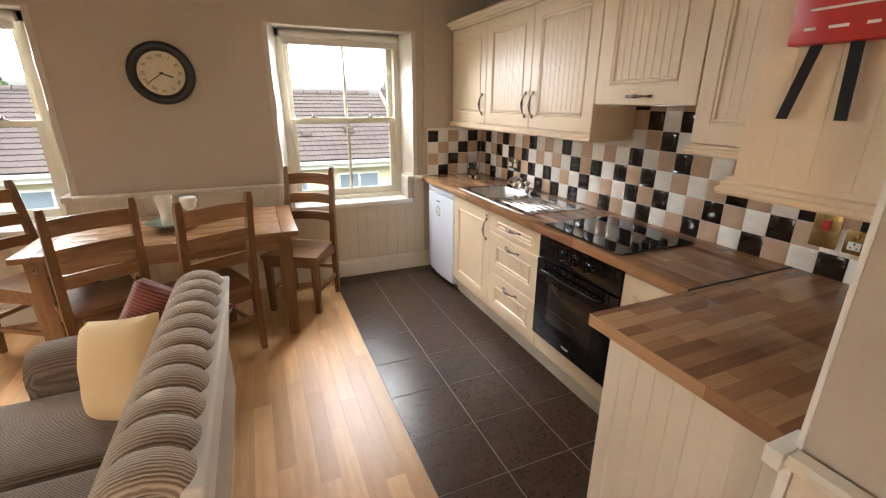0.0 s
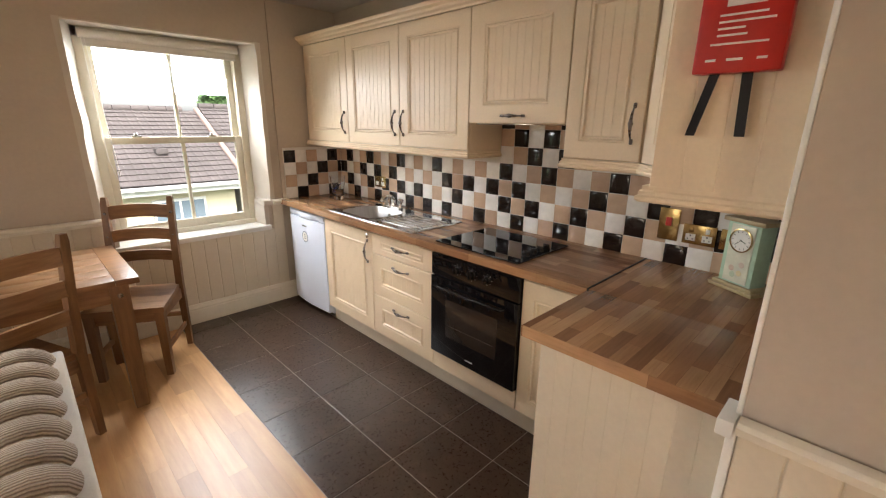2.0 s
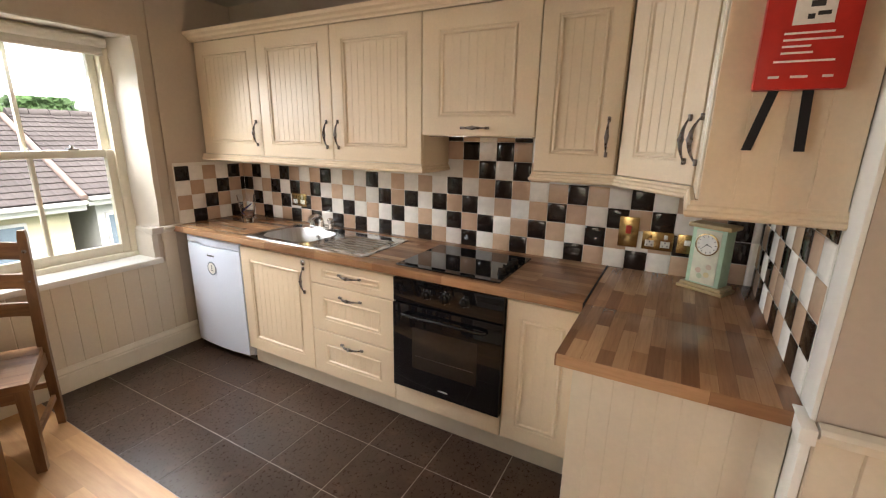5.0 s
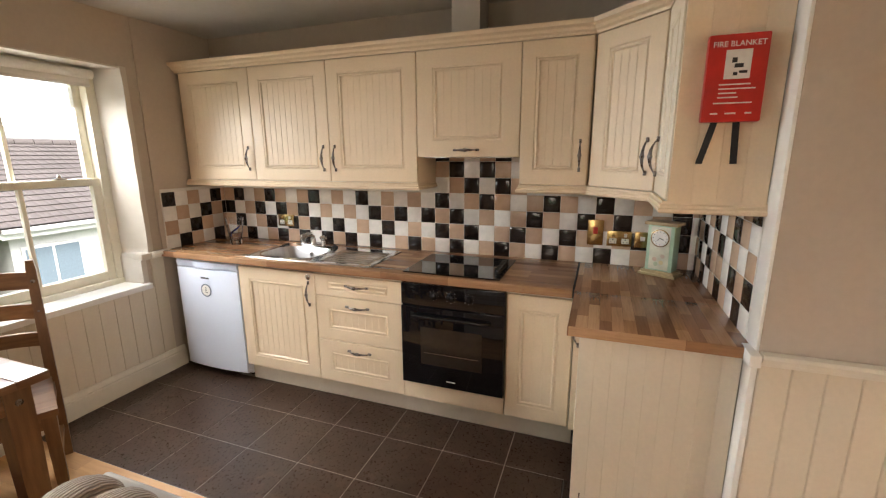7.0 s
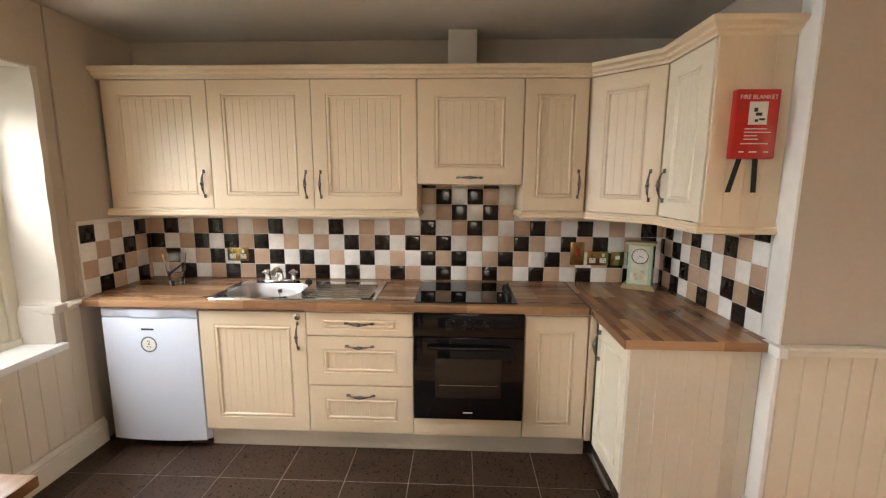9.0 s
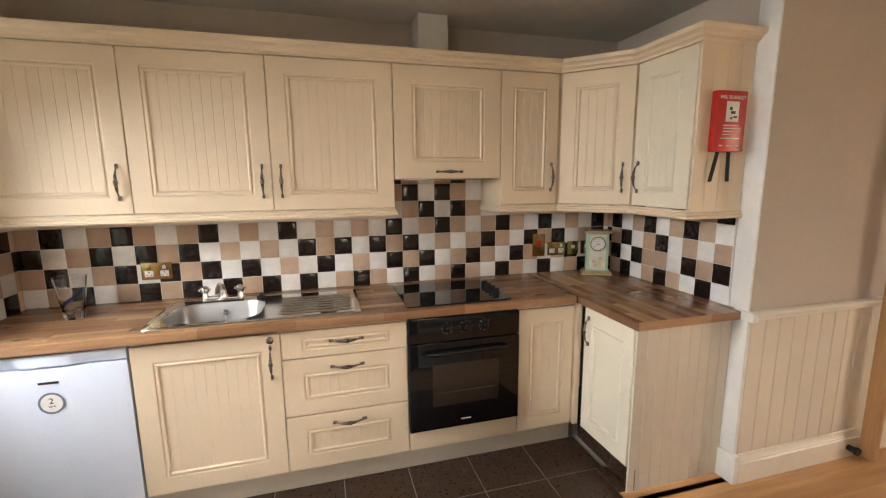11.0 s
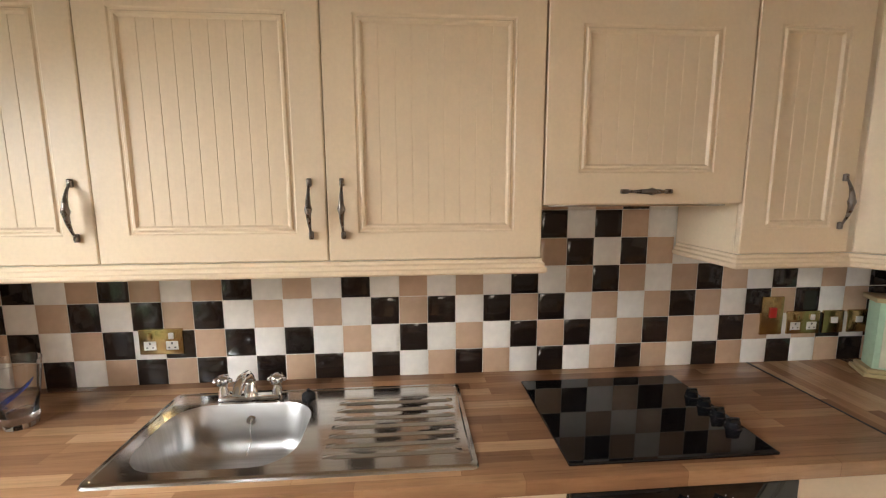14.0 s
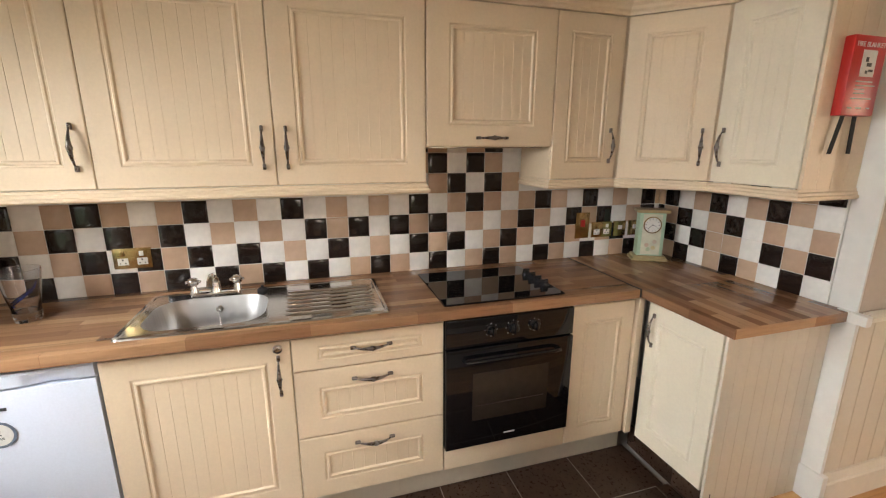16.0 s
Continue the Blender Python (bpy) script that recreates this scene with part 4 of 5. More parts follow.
part("swirl", sw, COBALT, vz, "cobalt blue glass swirl", 60)


def socket(name, label, y1, y0, z0, z1, kind):
    s = thing(name, label, "socket", (WX - .006, (y0 + y1) / 2, z0))
    m = front_main(y1, WX - .014)
    w, h = y1 - y0, z1 - z0
    pl_ = part("plate", boxes((0, w, 0, .0125, z0, z1), bevel=.003, m=m), BRASS, s, "polished brass plate", 30)
    for i in range(kind):
        cx = w * (i + .5) / kind
        if kind == 2:
            part("insert", boxes((cx - .02, cx + .02, -.0012, .001, z0 + h * .18, z0 + h * .52), bevel=.001, m=m), PAPER, pl_, "white socket insert", 30)
            part("pin_hole", boxes((cx - .003, cx + .003, -.0018, -.0009, z0 + h * .4, z0 + h * .48), (cx - .013, cx - .007, -.0018, -.0009, z0 + h * .25, z0 + h * .3), (cx + .007, cx + .013, -.0018, -.0009, z0 + h * .25, z0 + h * .3), m=m), INK, pl_)
            part("switch", boxes((cx - .008, cx + .008, -.006, 0, z0 + h * .62, z0 + h * .86), bevel=.002, m=m), PAPER if i else BRASS, pl_, "rocker switch", 30)
        else:
            part("switch", boxes((cx - .013, cx + .013, -.006, 0, z0 + h * .45, z0 + h * .72), bevel=.002, m=m), RED if h > w * 1.2 else PAPER, pl_, "rocker switch", 30)
    return s


socket("double_socket", "brass double socket above the sink", 3.195, 3.05, .995, 1.085, 2)
socket("cooker_switch", "tall brass cooker switch with red rocker", .925, .835, .995, 1.145, 1)
socket("double_socket", "brass double socket beside the cooker switch", .815, .68, .995, 1.085, 2)
socket("single_switch", "brass single switch near the corner", .665, .58, .995, 1.085, 1)
socket("single_switch", "brass single switch behind the mantel clock", .56, .475, .995, 1.085, 1)

# wall clock
wc = thing("wall_clock", "round dark-rimmed wall clock with roman numerals", "clock", (-.535, NY, 1.70))
wm = Matrix.Translation((-.535, NY - .012, 1.70))
rb = bmesh.new()
lathe(rb, [(.205, -.012), (.205, .012), (.195, .03), (.18, .036), (.158, .030), (.143, .01), (.143, -.01)], (0, 0, 0), 56, wm @ pose(0, 0, 0, 90))
part("rim", rb, plain("dark_rim", (0.02, 0.02, 0.024), .4), wc, "dark blue-black moulded rim", 40)
clock_face(wc, wm @ Matrix.Translation((0, -.006, 0)), .1435, FACE, 110, 234, True)

# ---- dining end ----
tbl = thing("dining_table", "waxed pine dining table with iron studs", "table", (-.53, 3.14, 0))
TX0, TX1, TY0, TY1 = -1.24, .185, 2.755, 3.53
top = part("tabletop", boxes((TX0 + .02, TX1 - .02, TY0 + .02, TY1 - .02, .7176, .7196)), PINE, tbl, "planked pine top")
for i in range(6):
    a = TY0 + (TY1 - TY0) * i / 6
    part("plank", boxes((TX0 + .10, TX1 - .10, a + .0006, a + (TY1 - TY0) / 6 - .0006, .7197, .75), bevel=.003), PINE, top, "", 30)
for a, b in ((TX0, TX0 + .0985), (TX1 - .0985, TX1)):
    part("breadboard_end", boxes((a, b, TY0, TY1, .7175, .7505), bevel=.004), PINE, top, "cross-grained end board", 30)
ap = bmesh.new()
for s in ((TX0 + .1, TX1 - .1, TY0 + .05, TY0 + .075, .62, .7175), (TX0 + .1, TX1 - .1, TY1 - .075, TY1 - .05, .62, .7175), (TX0 + .06, TX0 + .085, TY0 + .1, TY1 - .1, .62, .7175), (TX1 - .085, TX1 - .06, TY0 + .1, TY1 - .1, .62, .7175)):
    box(ap, *s, bevel=.003)
part("apron", ap, PINE, tbl, "", 30)
for lx in (TX0 + .045, TX1 - .125):
    for ly in (TY0 + .045, TY1 - .125):
        lb = bmesh.new()
        cx, cy = lx + .04, ly + .04
        rings(lb, [[(cx + sx * r, cy + sy * r, z) for sx, sy in ((-1, -1), (1, -1), (1, 1), (-1, 1))] for z, r in ((0, .03), (.02, .032), (.5, .04), (.7174, .041))])
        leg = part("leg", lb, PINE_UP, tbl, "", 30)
        sb = bmesh.new()
        lathe(sb, [(.013, 0), (.011, .005), (.004, .007)], (0, 0, 0), 12, Matrix.Translation((cx, cy - .0405, .655)) @ pose(0, 0, 0, 90))
        part("stud", sb, BRONZE, leg, "dark iron stud", 40)


def dining_chair(at):
    """Ladder-back pine chair facing local -y."""
    c = thing("dining_chair", "dark waxed pine ladder-back dining chair", "chair", (0, 0, 0), "chairs round the table")
    sb = bmesh.new()
    for i in range(4):
        w0 = .19 + .025 * (1 - i / 3)
        w1 = .19 + .025 * (1 - (i + 1) / 3)
        y0, y1 = -.225 + i * .105, -.225 + (i + 1) * .105 - .001
        rings(sb, [[(-w, y, z) for w, y in ((w0, y0), (-w0, y0), (-w1, y1), (w1, y1))] for z in (.425, .431, .452, .456)])
    part("seat", sb, PINE, c, "planked pine seat", 25)
    for sx in (-1, 1):
        lb = bmesh.new()
        x = sx * .185
        rings(lb, [[(x + a * h, y + b * h, z) for a, b in ((-1, -1), (1, -1), (1, 1), (-1, 1))] for z, y, h in ((0, .205, .016), (.2, .195, .019), (.44, .19, .021), (.7, .215, .02), (1.0, .26, .018), (1.035, .265, .014))])
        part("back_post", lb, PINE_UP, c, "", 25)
        fb_ = bmesh.new()
        rings(fb_, [[(sx * .18 + a * h, -.19 + b * h, z) for a, b in ((-1, -1), (1, -1), (1, 1), (-1, 1))] for z, h in ((0, .019), (.3, .023), (.424, .025))])
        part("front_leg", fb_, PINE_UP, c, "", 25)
        part("side_rail", boxes((sx * .18 - .010, sx * .18 + .010, -.166, .176, .36, .424), bevel=.003), PINE, c, "", 25)
        part("stretcher", boxes((sx * .18 - .009, sx * .18 + .009, -.17, .18, .15, .18), bevel=.003), PINE, c, "", 25)
    part("front_rail", boxes((-.156, .156, -.20, -.18, .36, .424), bevel=.003), PINE, c, "", 25)
    part("back_rail", boxes((-.165, .165, .18, .20, .36, .424), bevel=.003), PINE, c, "", 25)
    part("stretcher", boxes((-.165, .165, .188, .204, .22, .25), bevel=.003), PINE, c, "", 25)
    for z, h in ((.935, .085), (.785, .075), (.645, .07)):
        lb = bmesh.new()
        lps = []
        n = 10
        for i in range(n + 1):
            u = -1 + 2 * i / n
            yb = .19 + (z - .44) * .125 + .022 * (1 - u * u)
            up = h / 2 * (1 + .25 * (1 - u * u))
            lps.append([(u * .172, yb - .009, z - h / 2 + .012 * (1 - u * u)), (u * .172, yb + .009, z - h / 2 + .012 * (1 - u * u)), (u * .172, yb + .009, z + up), (u * .172, yb - .009, z + up)])
        rings(lb, lps)
        slat = part("back_slat", lb, PINE, c, "curved ladder slat", 25)
        for sx in (-1, 1):
            st_ = bmesh.new()
            lathe(st_, [(.010, 0), (.008, .004), (.003, .005)], (0, 0, 0), 10, Matrix.Translation((sx * .185, .19 + (z - .44) * .125 - .02, z)) @ pose(0, 0, 0, 90))
            part("stud", st_, BRONZE, slat, "dark iron stud", 40)
    c.matrix_basis = at
    return c


first = dining_chair(pose(.235, 3.325, 0, 0, 0, -30))
copy_thing(first, pose(-.36, 2.80, 0, 0, 0, 208))
copy_thing(first, pose(-.93, 2.86, 0, 0, 0, 208))
copy_thing(first, pose(-1.36, 3.33, 0, 0, 0, 58))

bo = bmesh.new()
lathe(bo, [(.06, 0), (.08, .006), (.15, .035), (.165, .045), (.16, .047), (.14, .038), (.07, .014), (.01, .012)], (-.53, 3.13, .7512), 36)
solo("fruit_bowl", bo, GLAZE, "shallow green glazed bowl on the table", "bowl", 50)
vb = bmesh.new()
lathe(vb, [(.032, 0), (.036, .05), (.034, .10), (.044, .15), (.05, .19), (.047, .19), (.03, .11)], (-.57, 3.13, .766), 24)
solo("white_vase", vb, WAX, "white china jug standing in the bowl", "vase", 50)
cb_ = bmesh.new()
lathe(cb_, [(.03, 0), (.032, .06), (.028, .064), (.004, .062)], (-.50, 3.09, .768), 20)
solo("pillar_candle", cb_, WAX, "short white pillar candle in the bowl", "candle", 50)
gb = bmesh.new()
lathe(gb, [(.03, 0), (.032, .004), (.006, .012), (.006, .07), (.035, .10), (.05, .14), (.046, .165), (.02, .172)], (-.44, 3.16, .768), 24)
solo("china_goblet", gb, WAX, "white china goblet in the bowl", "goblet", 50)

# ---- sofa ----
so = thing("sofa", "taupe corduroy sofa with channel-tufted back", "sofa", (-.6, 1.1, 0))
SY_0, SY_1, ROLL0, ROLL1 = .715, 2.09, .735, 1.87      # ends of the arms; ends of the tufted back
def soft_box(x0, x1, y0, y1, z0, z1, r, puff=0.0):
    bm = bmesh.new()
    box(bm, x0, x1, y0, y1, z0, z1, r, None, 4)
    if puff:
        bmesh.ops.subdivide_edges(bm, edges=[e for e in bm.edges if e.calc_length() > .15], cuts=5, use_grid_fill=True)
        cx, cy = (x0 + x1) / 2, (y0 + y1) / 2
        for v in bm.verts:
            f = max(0, 1 - ((v.co.x - cx) / (x1 - x0) * 2) ** 2) * max(0, 1 - ((v.co.y - cy) / (y1 - y0) * 2) ** 2)
            if v.co.z > (z0 + z1) / 2:
                v.co.z += puff * f
    return bm
for fx, fy in ((-.95, SY_0 + .1), (-.95, SY_1 - .1), (-.34, SY_0 + .1), (-.34, SY_1 - .1)):
    fo = bmesh.new()
    lathe(fo, [(.02, 0), (.03, .065)], (fx, fy, 0), 12)
    part("foot", fo, PINE_UP, so, "short turned foot", 40)
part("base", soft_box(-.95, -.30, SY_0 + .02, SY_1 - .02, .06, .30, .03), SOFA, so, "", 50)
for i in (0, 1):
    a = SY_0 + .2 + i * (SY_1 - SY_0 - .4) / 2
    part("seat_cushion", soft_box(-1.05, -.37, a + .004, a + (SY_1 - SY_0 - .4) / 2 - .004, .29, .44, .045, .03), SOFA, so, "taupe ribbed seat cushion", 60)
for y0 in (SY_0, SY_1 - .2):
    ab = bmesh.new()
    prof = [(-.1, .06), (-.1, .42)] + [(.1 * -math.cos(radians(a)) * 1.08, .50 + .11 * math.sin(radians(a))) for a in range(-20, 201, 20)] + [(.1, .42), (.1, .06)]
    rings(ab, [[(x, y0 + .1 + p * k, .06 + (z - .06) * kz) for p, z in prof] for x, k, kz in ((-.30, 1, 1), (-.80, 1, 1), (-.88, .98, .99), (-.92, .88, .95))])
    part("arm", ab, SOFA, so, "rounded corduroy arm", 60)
bp = soft_box(-.215, -.168, ROLL0 + .005, ROLL1 - .002, .05, .838, .014)
for v in bp.verts:
    v.co.x -= .115 * (.80 - v.co.z) / .75      # the back rakes outwards towards its top
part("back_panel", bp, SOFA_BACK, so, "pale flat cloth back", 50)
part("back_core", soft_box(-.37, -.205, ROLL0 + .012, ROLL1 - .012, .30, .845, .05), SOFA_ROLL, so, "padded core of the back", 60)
rollm = None
nroll = 11
pitch = (ROLL1 - ROLL0 - .02) / nroll
path = [(-.395, .40), (-.388, .55), (-.372, .70), (-.35, .79)] + [(-.268 - .076 * math.cos(radians(a)), .815 + .06 * math.sin(radians(a))) for a in range(0, 181, 20)] + [(-.198, .77), (-.205, .72)]
for i in range(nroll):
    if rollm is None:
        bm = bmesh.new()
        P = [Vector((x, 0, z)) for x, z in path]
        lps = []
        for k, p in enumerate(P):
            t_ = (P[min(k + 1, len(P) - 1)] - P[max(k - 1, 0)]).normalized()
            nrm = Vector((-t_.z, 0, t_.x))
            lps.append([p + nrm * (.030 * math.sqrt(max(0, 1 - u * u)) - .014) + Vector((0, u * pitch * .53, 0)) for u in (-1, -.9, -.7, -.4, 0, .4, .7, .9, 1)] + [p - nrm * .03 + Vector((0, u * pitch * .4, 0)) for u in (1, -1)])
        rings(bm, lps)
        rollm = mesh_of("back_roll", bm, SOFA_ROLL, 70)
    ob = piece("back_roll", rollm, so, Matrix.Translation((0, ROLL0 + .01 + pitch * (i + .5), 0)))
    ob.matrix_parent_inverse = so.matrix_basis.inverted()


def cushion(name, label, mat, m, w=.40):
    bm = bmesh.new()
    n = 14
    for side in (1, -1):
        grid = [[bm.verts.new((w / 2 * u * (1 - .05 * (1 - v * v)), w / 2 * v * (1 - .05 * (1 - u * u)), side * (.006 + .085 * math.sqrt((1 - u * u) * (1 - v * v)) + .004 * noise.noise(Vector((u * 3, v * 3, side)))))) for u in [-1 + 2 * i / n for i in range(n + 1)]] for v in [-1 + 2 * j / n for j in range(n + 1)]]
        for a, b in zip(grid, grid[1:]):
            for i in range(n):
                bm.faces.new((a[i], a[i + 1], b[i + 1], b[i]))
    bmesh.ops.remove_doubles(bm, verts=[v for v in bm.verts if abs(v.co.z) < .0105], dist=.0215)
    ob = solo(name, bm, mat, label, "cushion", 80)
    ob.matrix_basis = m
    return ob


cushion("cushion", "cream cloth scatter cushion leaning on the sofa back", CUSHION_A, pose(-.525, 1.64, .615, 72, -14, -38), .38)
cushion("cushion", "red striped scatter cushion behind the cream one", CUSHION_B, pose(-.40, 1.78, .66, 76, 30, 0), .36)

# pine door standing open at the far wall end, with its stop
dd = thing("pine_door", "open pine door with a black floor stop", "door", (.80, -.48, 0))
part("leaf", boxes((.790, EX - .046, -.52, -.482, .012, 2.0), bevel=.003), PINE_DOOR, dd, "", 30)
sb = bmesh.new()
lathe(sb, [(.016, 0), (.016, .03), (.022, .034), (.022, .05)], (0, 0, 0), 14, Matrix.Translation((EX - .034, -.42, .06)) @ pose(0, 0, 0, 0, -90))
solo("door_stop", sb, RUBBER, "black rubber door stop on the baseboard", "door stop", 40)

# ---- outside ----
structure("ground", boxes((-900, 900, -900, 900, -3.3, -3.0)), GRASS, "grass and yards behind the house")


def roof_sheet(x0, x1, eave, ridge, wave=.22, course=.25):
    """Courses of interlocking tiles on one slope, eave and ridge as (y, z)."""
    e, r = Vector((eave[0], eave[1])), Vector((ridge[0], ridge[1]))
    length = (r - e).length
    d = (r - e) / length
    nrm = Vector((-d.y, d.x))
    nc, nx = int(length / course), int((x1 - x0) / wave) * 4
    verts, faces = [], []
    for c_ in range(nc):
        for end, liftv in ((0, .034), (1, .006)):
            s = (c_ + end * 1.02) * length / nc
            for i in range(nx + 1):
                x = x0 + (x1 - x0) * i / nx
                h = liftv + .010 * max(0, math.cos(2 * math.pi * i / 4)) + .004 * noise.noise(Vector((x * 2, c_ * 3, 0)))
                p = e + d * s + nrm * h
                verts.append((x, p.x, p.y))
        b = c_ * 2 * (nx + 1)
        for i in range(nx):
            faces.append((b + i, b + i + 1, b + nx + 2 + i, b + nx + 1 + i))
            if c_:
                q = b - (nx + 1)
                faces.append((q + i, q + i + 1, b + i + 1, b + i))
    bm = bmesh.new()
    me = bpy.data.meshes.new("roof")
    me.from_pydata(verts, [], faces)
    bm.from_mesh(me)
    return bm


def house(name, label, x0, x1, y, eave_z, ridge_y, ridge_z, wall_mat, windows, vents=()):
    h = thing(name, label, "house", ((x0 + x1) / 2, ridge_y, -3.0))
    depth = 2 * (ridge_y - y)
    part("wall", boxes((x0 + .25, x1 - .25, y + .35, y + depth - .35, -3.0, eave_z + .05)), wall_mat, h, "smooth rendered wall")
    roof = part("roof", roof_sheet(x0, x1, (y, eave_z), (ridge_y, ridge_z)), ROOF, h, "grey-brown concrete tiled roof")
    bs = bmesh.new()
    rings(bs, [[(x, y + .05, eave_z - .02), (x, ridge_y, ridge_z - .03), (x, y + depth, eave_z - .02)] for x in (x0 + .02, x1 - .02)])
    part("roof_core", bs, ROOF, h)
    rg = bmesh.new()
    for i in range(int((x1 - x0) / .45)):
        tube(rg, [(x0 + i * .45, ridge_y, ridge_z + .02), (x0 + i * .45 + .43, ridge_y, ridge_z + .028)], .11, 10)
    part("ridge_tiles", rg, ROOF, roof, "half-round ridge tiles", 50)
    vg = bmesh.new()
    tube(vg, [(x1 - .02, y, eave_z + .05), (x1 - .02, ridge_y, ridge_z + .06)], .08, 8)
    part("verge", vg, VERGE, roof, "pale mortar-bedded verge", 50)
    part("gutter", boxes((x0, x1, y - .10, y + .01, eave_z - .10, eave_z - .01), (x0, x1, y + .02, y + .05, eave_z - .24, eave_z - .02), bevel=.02), RENDER_W, h, "white gutter and fascia", 40)
    for vx, vs in vents:
        p = Vector((y, eave_z)) + (Vector((ridge_y, ridge_z)) - Vector((y, eave_z))) * vs
        part("roof_vent", boxes((vx - .15, vx + .15, p.x - .15, p.x + .16, p.y + .0, p.y + .17), bevel=.05), ROOF, roof, "small roof vent", 40)
    for wx, wz, ww, wh in windows:
        wpart = part("window", boxes((wx, wx + ww, y + .30, y + .36, wz, wz + wh), bevel=.01), RENDER_W, h, "white framed casement window", 30)
        nn = max(2, round(ww / .6))
        for i in range(nn):
            part("pane", boxes((wx + .06 + i * (ww - .06) / nn, wx + (i + 1) * (ww - .06) / nn, y + .292, y + .302, wz + .07, wz + wh - .07)), HOUSE_PANE, wpart)
    return h


house("terrace_house", "rendered house across the yard with tiled roof", -9.5, 4.42, 12.6, -.05, 16.2, 1.78, RENDER_Y, [(.0, -1.55, 1.3, 1.1), (2.15, -1.5, 1.25, 1.05), (-5.2, -1.5, 1.3, 1.05), (-8.3, -1.5, 1.2, 1.05)], [(1.45, .33), (2.75, .36), (-4.5, .35)])
house("terrace_house", "adjoining rendered house with a slightly higher tiled roof", 4.48, 16, 12.64, .03, 16.2, 1.90, RENDER_W, [(4.9, -1.45, 1.2, 1.0), (8.0, -1.45, 1.2, 1.0)])


def tree(at, height, crown, seed):
    rnd = random.Random(seed)
    t_ = thing("tree", "broad-leaved green tree behind the roofs", "tree", at, "trees behind the houses")
    tb = bmesh.new()
    x, y, z = at
    tube(tb, [(x, y, z), (x + .1, y, z + height * .4), (x - .1, y + .1, z + height * .8)], [.22, .16, .06], 8)
    for i in range(7):
        a = i * 2.4
        s = z + height * (.4 + .05 * i)
        tube(tb, [(x, y, s), (x + math.cos(a) * crown * .4, y + math.sin(a) * crown * .4, s + crown * .3), (x + math.cos(a) * crown * .8, y + math.sin(a) * crown * .8, s + crown * .5)], [.09, .06, .02], 6)
    part("trunk", tb, BARK, t_, "", 60)
    verts, faces = [], []
    for i in range(2600):
        d = Vector((rnd.gauss(0, 1), rnd.gauss(0, 1), rnd.gauss(0, .8)))
        d = d.normalized() * rnd.random() ** .4
        lump = 1 + .35 * noise.noise(d * 2.3 + Vector((seed, 0, 0)))
        p = Vector((x, y, z + height * .78)) + Vector((d.x * crown, d.y * crown, d.z * crown * .8)) * lump
        u = Vector((rnd.gauss(0, 1), rnd.gauss(0, 1), rnd.gauss(0, 1))).normalized() * .16
        v = u.orthogonal().normalized() * .10
        b = len(verts)
        verts += [p - u, p + v, p + u, p - v]
        faces.append((b, b + 1, b + 2, b + 3))
    me = bpy.data.meshes.new("crown")
    me.from_pydata([tuple(q) for q in verts], [], faces)
    bm = bmesh.new()
    bm.from_mesh(me)
    part("crown", bm, LEAF, t_, "dense green crown")


tree((7.95, 24, -3), 6.7, 1.1, 3)
tree((-13.5, 22, -3), 5.5, 2.4, 5)
tree((-10.5, 25, -3), 5.0, 2.0, 8)

# ---- pieces: wall tiles, boards, floor tiles, planks ----
def tile_mesh(colour, w, h, name="tile"):
    bm = bmesh.new()
    def r4(i, y):
        return [(-w / 2 + i, y, -h / 2 + i), (w / 2 - i, y, -h / 2 + i), (w / 2 - i, y, h / 2 - i), (-w / 2 + i, y, h / 2 - i)]
    rings(bm, [r4(0, .007), r4(0, .0015), r4(.003, 0), r4(min(w, h) * .16, -.0022), r4(min(w, h) * .34, -.0032)])
    return mesh_of(name, bm, TILE[colour], 60)


TILES = {k: tile_mesh(k, .0988, .0988) for k in "BTW"}
MAIN = [
    "WTBWTBTBWBTBWBWTBTWBWTBTWBTWBWTBTWB",
    "TBWTBWBTBWBWTWBWTWBTBWTBTWBTWTBWBWTB",
    "BWTBWBTBWTWTWBTBWBTBWTWTBTWBTBWTBWTB",
    "TBWTBTWTBWTWBWTWTWBWTBTWTBTWBWTWBTWT",
]
# top rows seen behind the extractor
HIGH = ["WTBWBT", "TBWBTW", "BTWTBW"]
TP = .1013
COL0 = 1.7975 + TP * 19       # left edge of the first column
solo_grout = structure("trim_4", boxes((WX - .0036, WX + .0079, RY, NY - .014, TOP - .03, 1.56)), GROUT, "pale grout bed behind the tiles")
for r_, row in enumerate(MAIN):
    for i, k in enumerate(row):
        y1 = COL0 - TP * i
        y0 = max(y1 - TP, RY)
        y1c = min(y1, NY - .014)
        if y1c - y0 < .02:
            continue
        me = TILES[k] if y1c - y0 > .099 else tile_mesh(k, y1c - y0 - .0025, .0988)
        piece("tile", me, wall_east, front_main((y0 + y1c) / 2, WX - .0062) @ Matrix.Translation((0, 0, TZ + TP * r_)))
for r_, row in enumerate(HIGH):
    for i, k in enumerate(row):
        piece("tile", TILES[k], wall_east, front_main(COL0 - TP * (18.5 + i), WX - .0062) @ Matrix.Translation((0, 0, TZ + TP * 4 + TP * r_)))
structure("trim_5", boxes((1.436, WX - .004, NY - .0219, NY - .0138, TOP - .03, TOP + .418)), GROUT, "pale grout bed on the window wall")
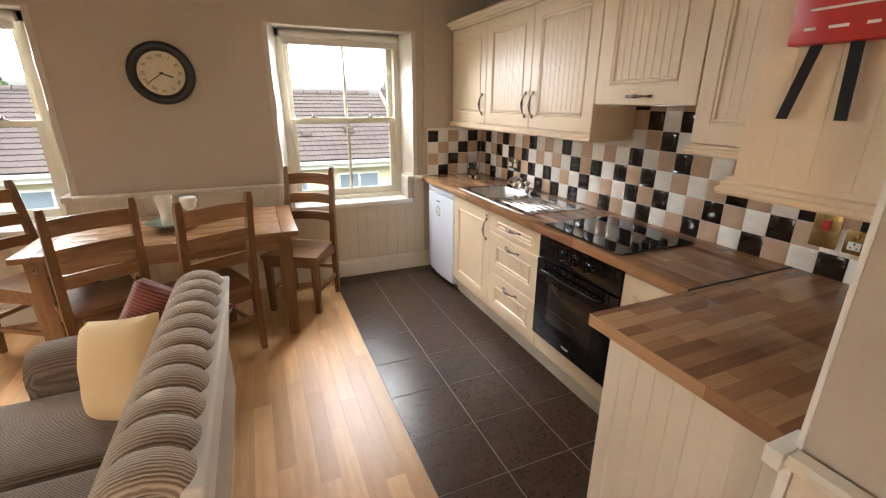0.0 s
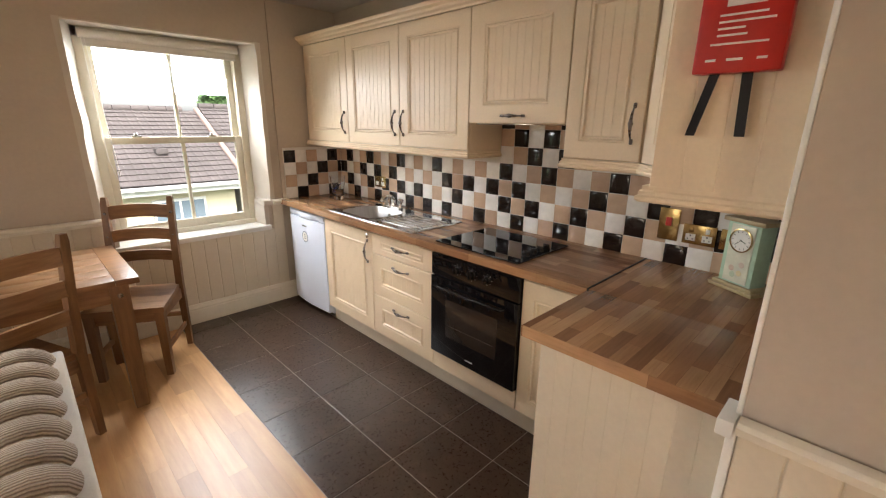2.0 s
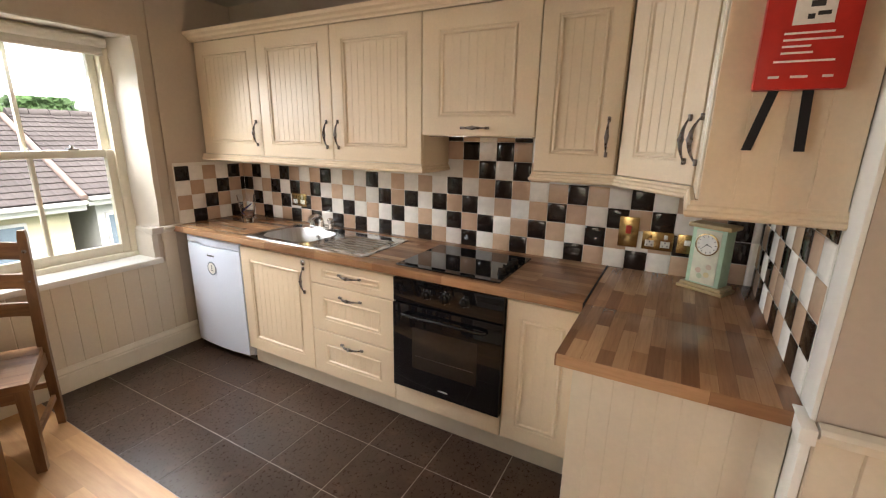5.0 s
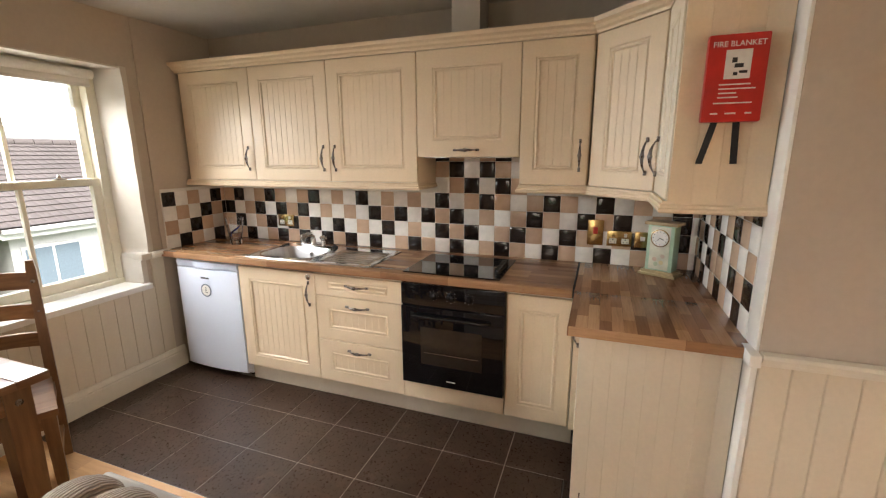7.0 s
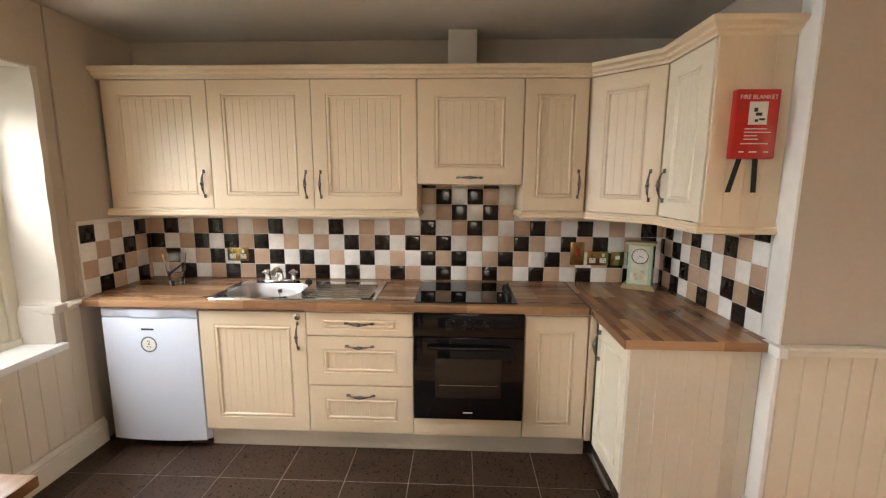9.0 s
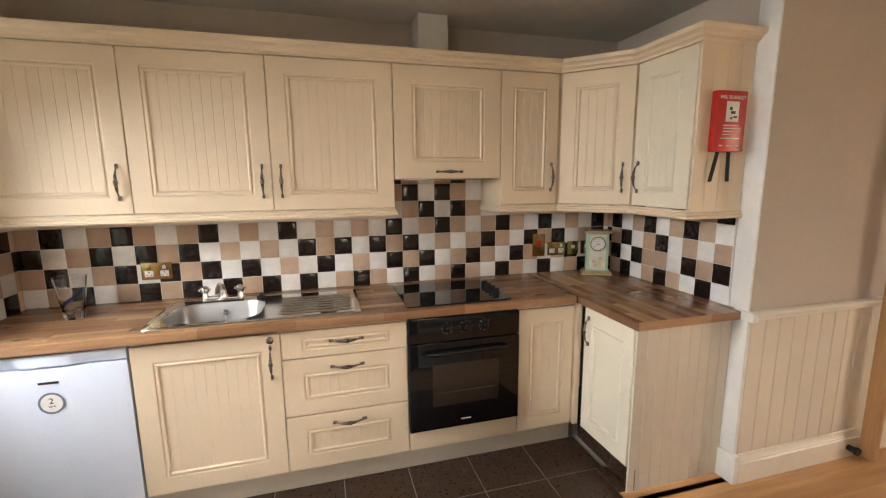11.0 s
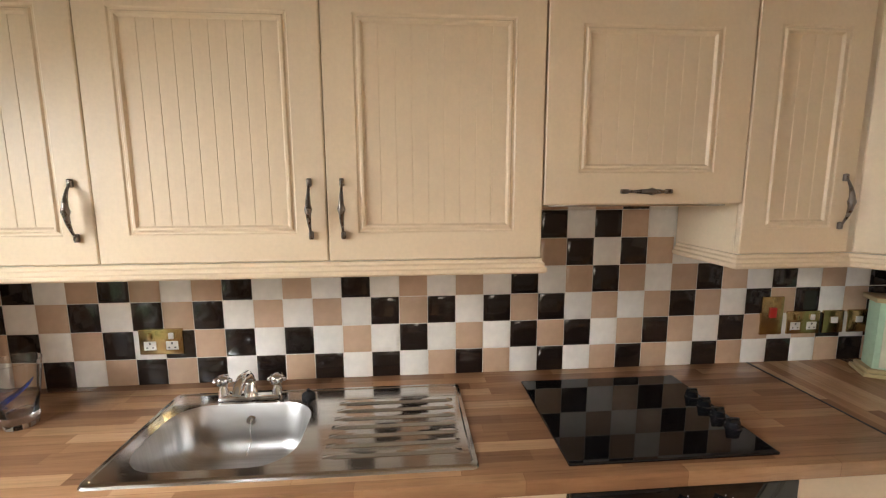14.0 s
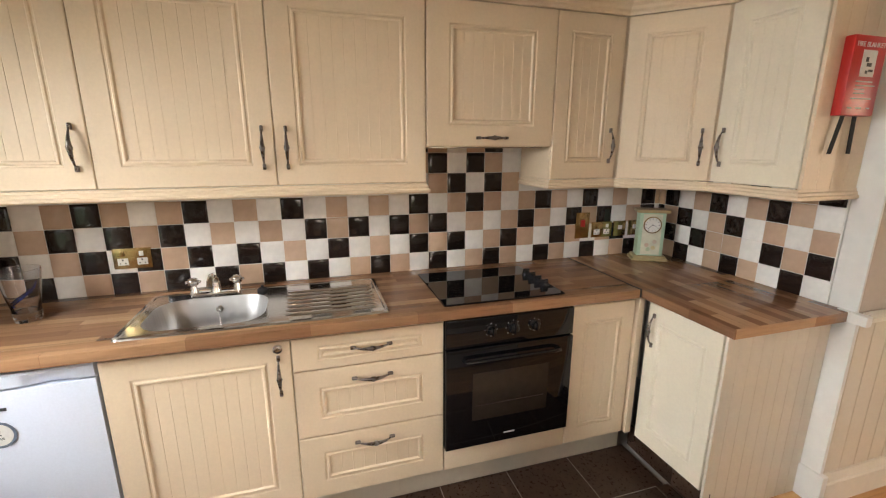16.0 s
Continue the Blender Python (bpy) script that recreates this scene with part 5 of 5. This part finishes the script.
for r_, row in enumerate(("WBTWBT", "TWBTWT", "WTWBTB", "BWTWBT")):
    for i, k in enumerate(row):
        x0 = 1.44 + .1 * i
        x1 = min(x0 + .1, WX - .007)
        me = TILES[k] if x1 - x0 > .099 else tile_mesh(k, x1 - x0 - .0025, .0988)
        piece("tile", me, wall_north, Matrix.Translation(((x0 + x1) / 2, NY - .0245, TZ + TP * r_)))
structure("trim_6", boxes((1.010, WX - .004, RY - .0078, RY + .0036, TOP - .03, 1.385)), GROUT, "pale grout bed on the return wall")
for r_, row in enumerate(("BWTBTWBW", "WBTTWBTB", "BWTBWTWT", "WTBWTBTW", "TBWTBWTB")):
    for i, k in enumerate(("TB" if r_ % 2 else "BT") + row):
        x0, x1 = 1.827 + .1015 * (1 - i), min(1.827 + .1015 * (2 - i), WX - .007)
        piece("tile", TILES[k] if i else tile_mesh(k, x1 - x0 - .0025, .0988), wall_return, front_return((x0 + x1) / 2, RY + .0062) @ Matrix.Translation((0, 0, TZ + TP * r_)))

BOARD = {}
def board(parent, m, w, z0, z1):
    key = (round(w, 4), z0, z1)
    if key not in BOARD:
        bm = bmesh.new()
        rings(bm, [[(x, y, z) for x, y in ((.0, .011), (.0, .004), (.004, 0), (w - .004, 0), (w, .004), (w, .011))] for z in (z0, z1)])
        BOARD[key] = mesh_of("panel_board", bm, PANEL, 20)
    return piece("panel_board", BOARD[key], parent, m)


x = WEST
while x < 1.40:
    under = any(a - .05 < x + .046 < b + .03 for a, b in WIN)
    board(wall_north, Matrix.Translation((x, NY - .0115, 0)), .092, .145, .642 if under else RAIL - .028)
    x += .092
for i in range(int((RY - SOUTH) / .092)):
    board(wall_end, front_main(RY - .01 - .092 * i, EX - .0115), .092, .145, RAIL - .028)

structure("trim_7", boxes((.509, 1.462, .939, NY, -.0118, -.002)), FLOOR_GROUT, "grey grout bed under the slate tiles")
FT, FX, FY = .331, .510, 1.228
for ix in range(3):
    for iy in range(-1, 8):
        x0, y0 = FX + FT * ix, FY + FT * iy
        x1, y1 = min(x0 + FT, 1.458), min(y0 + FT, NY - .012)
        if ix == 2:
            x1 = 1.458 if y0 < 3.05 else x0 + FT
        y0 = max(y0, .875 if ix == 2 else .94)
        piece("floor_tile", mesh_of("floor_tile", boxes((x0 + .002, x1 - .002, y0 + .002, y1 - .002, -.011, 0), bevel=.0015), SLATE), subfloor, Matrix.Identity(4))
piece("floor_tile", mesh_of("floor_tile", boxes((.987, FX + FT * 2 - .002, .875, .937, -.011, 0), bevel=.0015), SLATE), subfloor, Matrix.Identity(4))
for iy in range(6, 8):
    y0, y1 = FY + FT * iy, min(FY + FT * (iy + 1), NY - .012)
    piece("floor_tile", mesh_of("floor_tile", boxes((FX + FT * 3 + .002, WX, y0 + .002, y1 - .002, -.011, 0), bevel=.0015), SLATE), subfloor, Matrix.Identity(4))
rnd = random.Random(4)
PW = .085
PL = {}
def plank(x1, w, y0, y1):
    piece("floor_plank", mesh_of("floor_plank", boxes((-w + .0001, -.0001, -(y1 - y0) / 2 + .0001, (y1 - y0) / 2 - .0001, -.0115, .0), bevel=.0004), PLANK), subfloor, Matrix.Translation((x1, (y0 + y1) / 2, 0)))
x1 = FX - .001
while x1 > WEST:
    y = SOUTH - rnd.random() * .9
    while y < NY:
        ln = .62 + .3 * rnd.random()
        a, b = max(y, SOUTH), min(y + ln, NY)
        if b - a > .05:
            plank(x1, PW, a, b)
        y += ln
    x1 -= PW
for i in range(6):
    xx = FX - .001 + PW * (i + 1)
    w_ = PW
    plank(min(xx, EX + .08), w_, SOUTH, -.6 - .2 * i)
    plank(min(xx, EX + .08), w_, -.6 - .2 * i, .938)
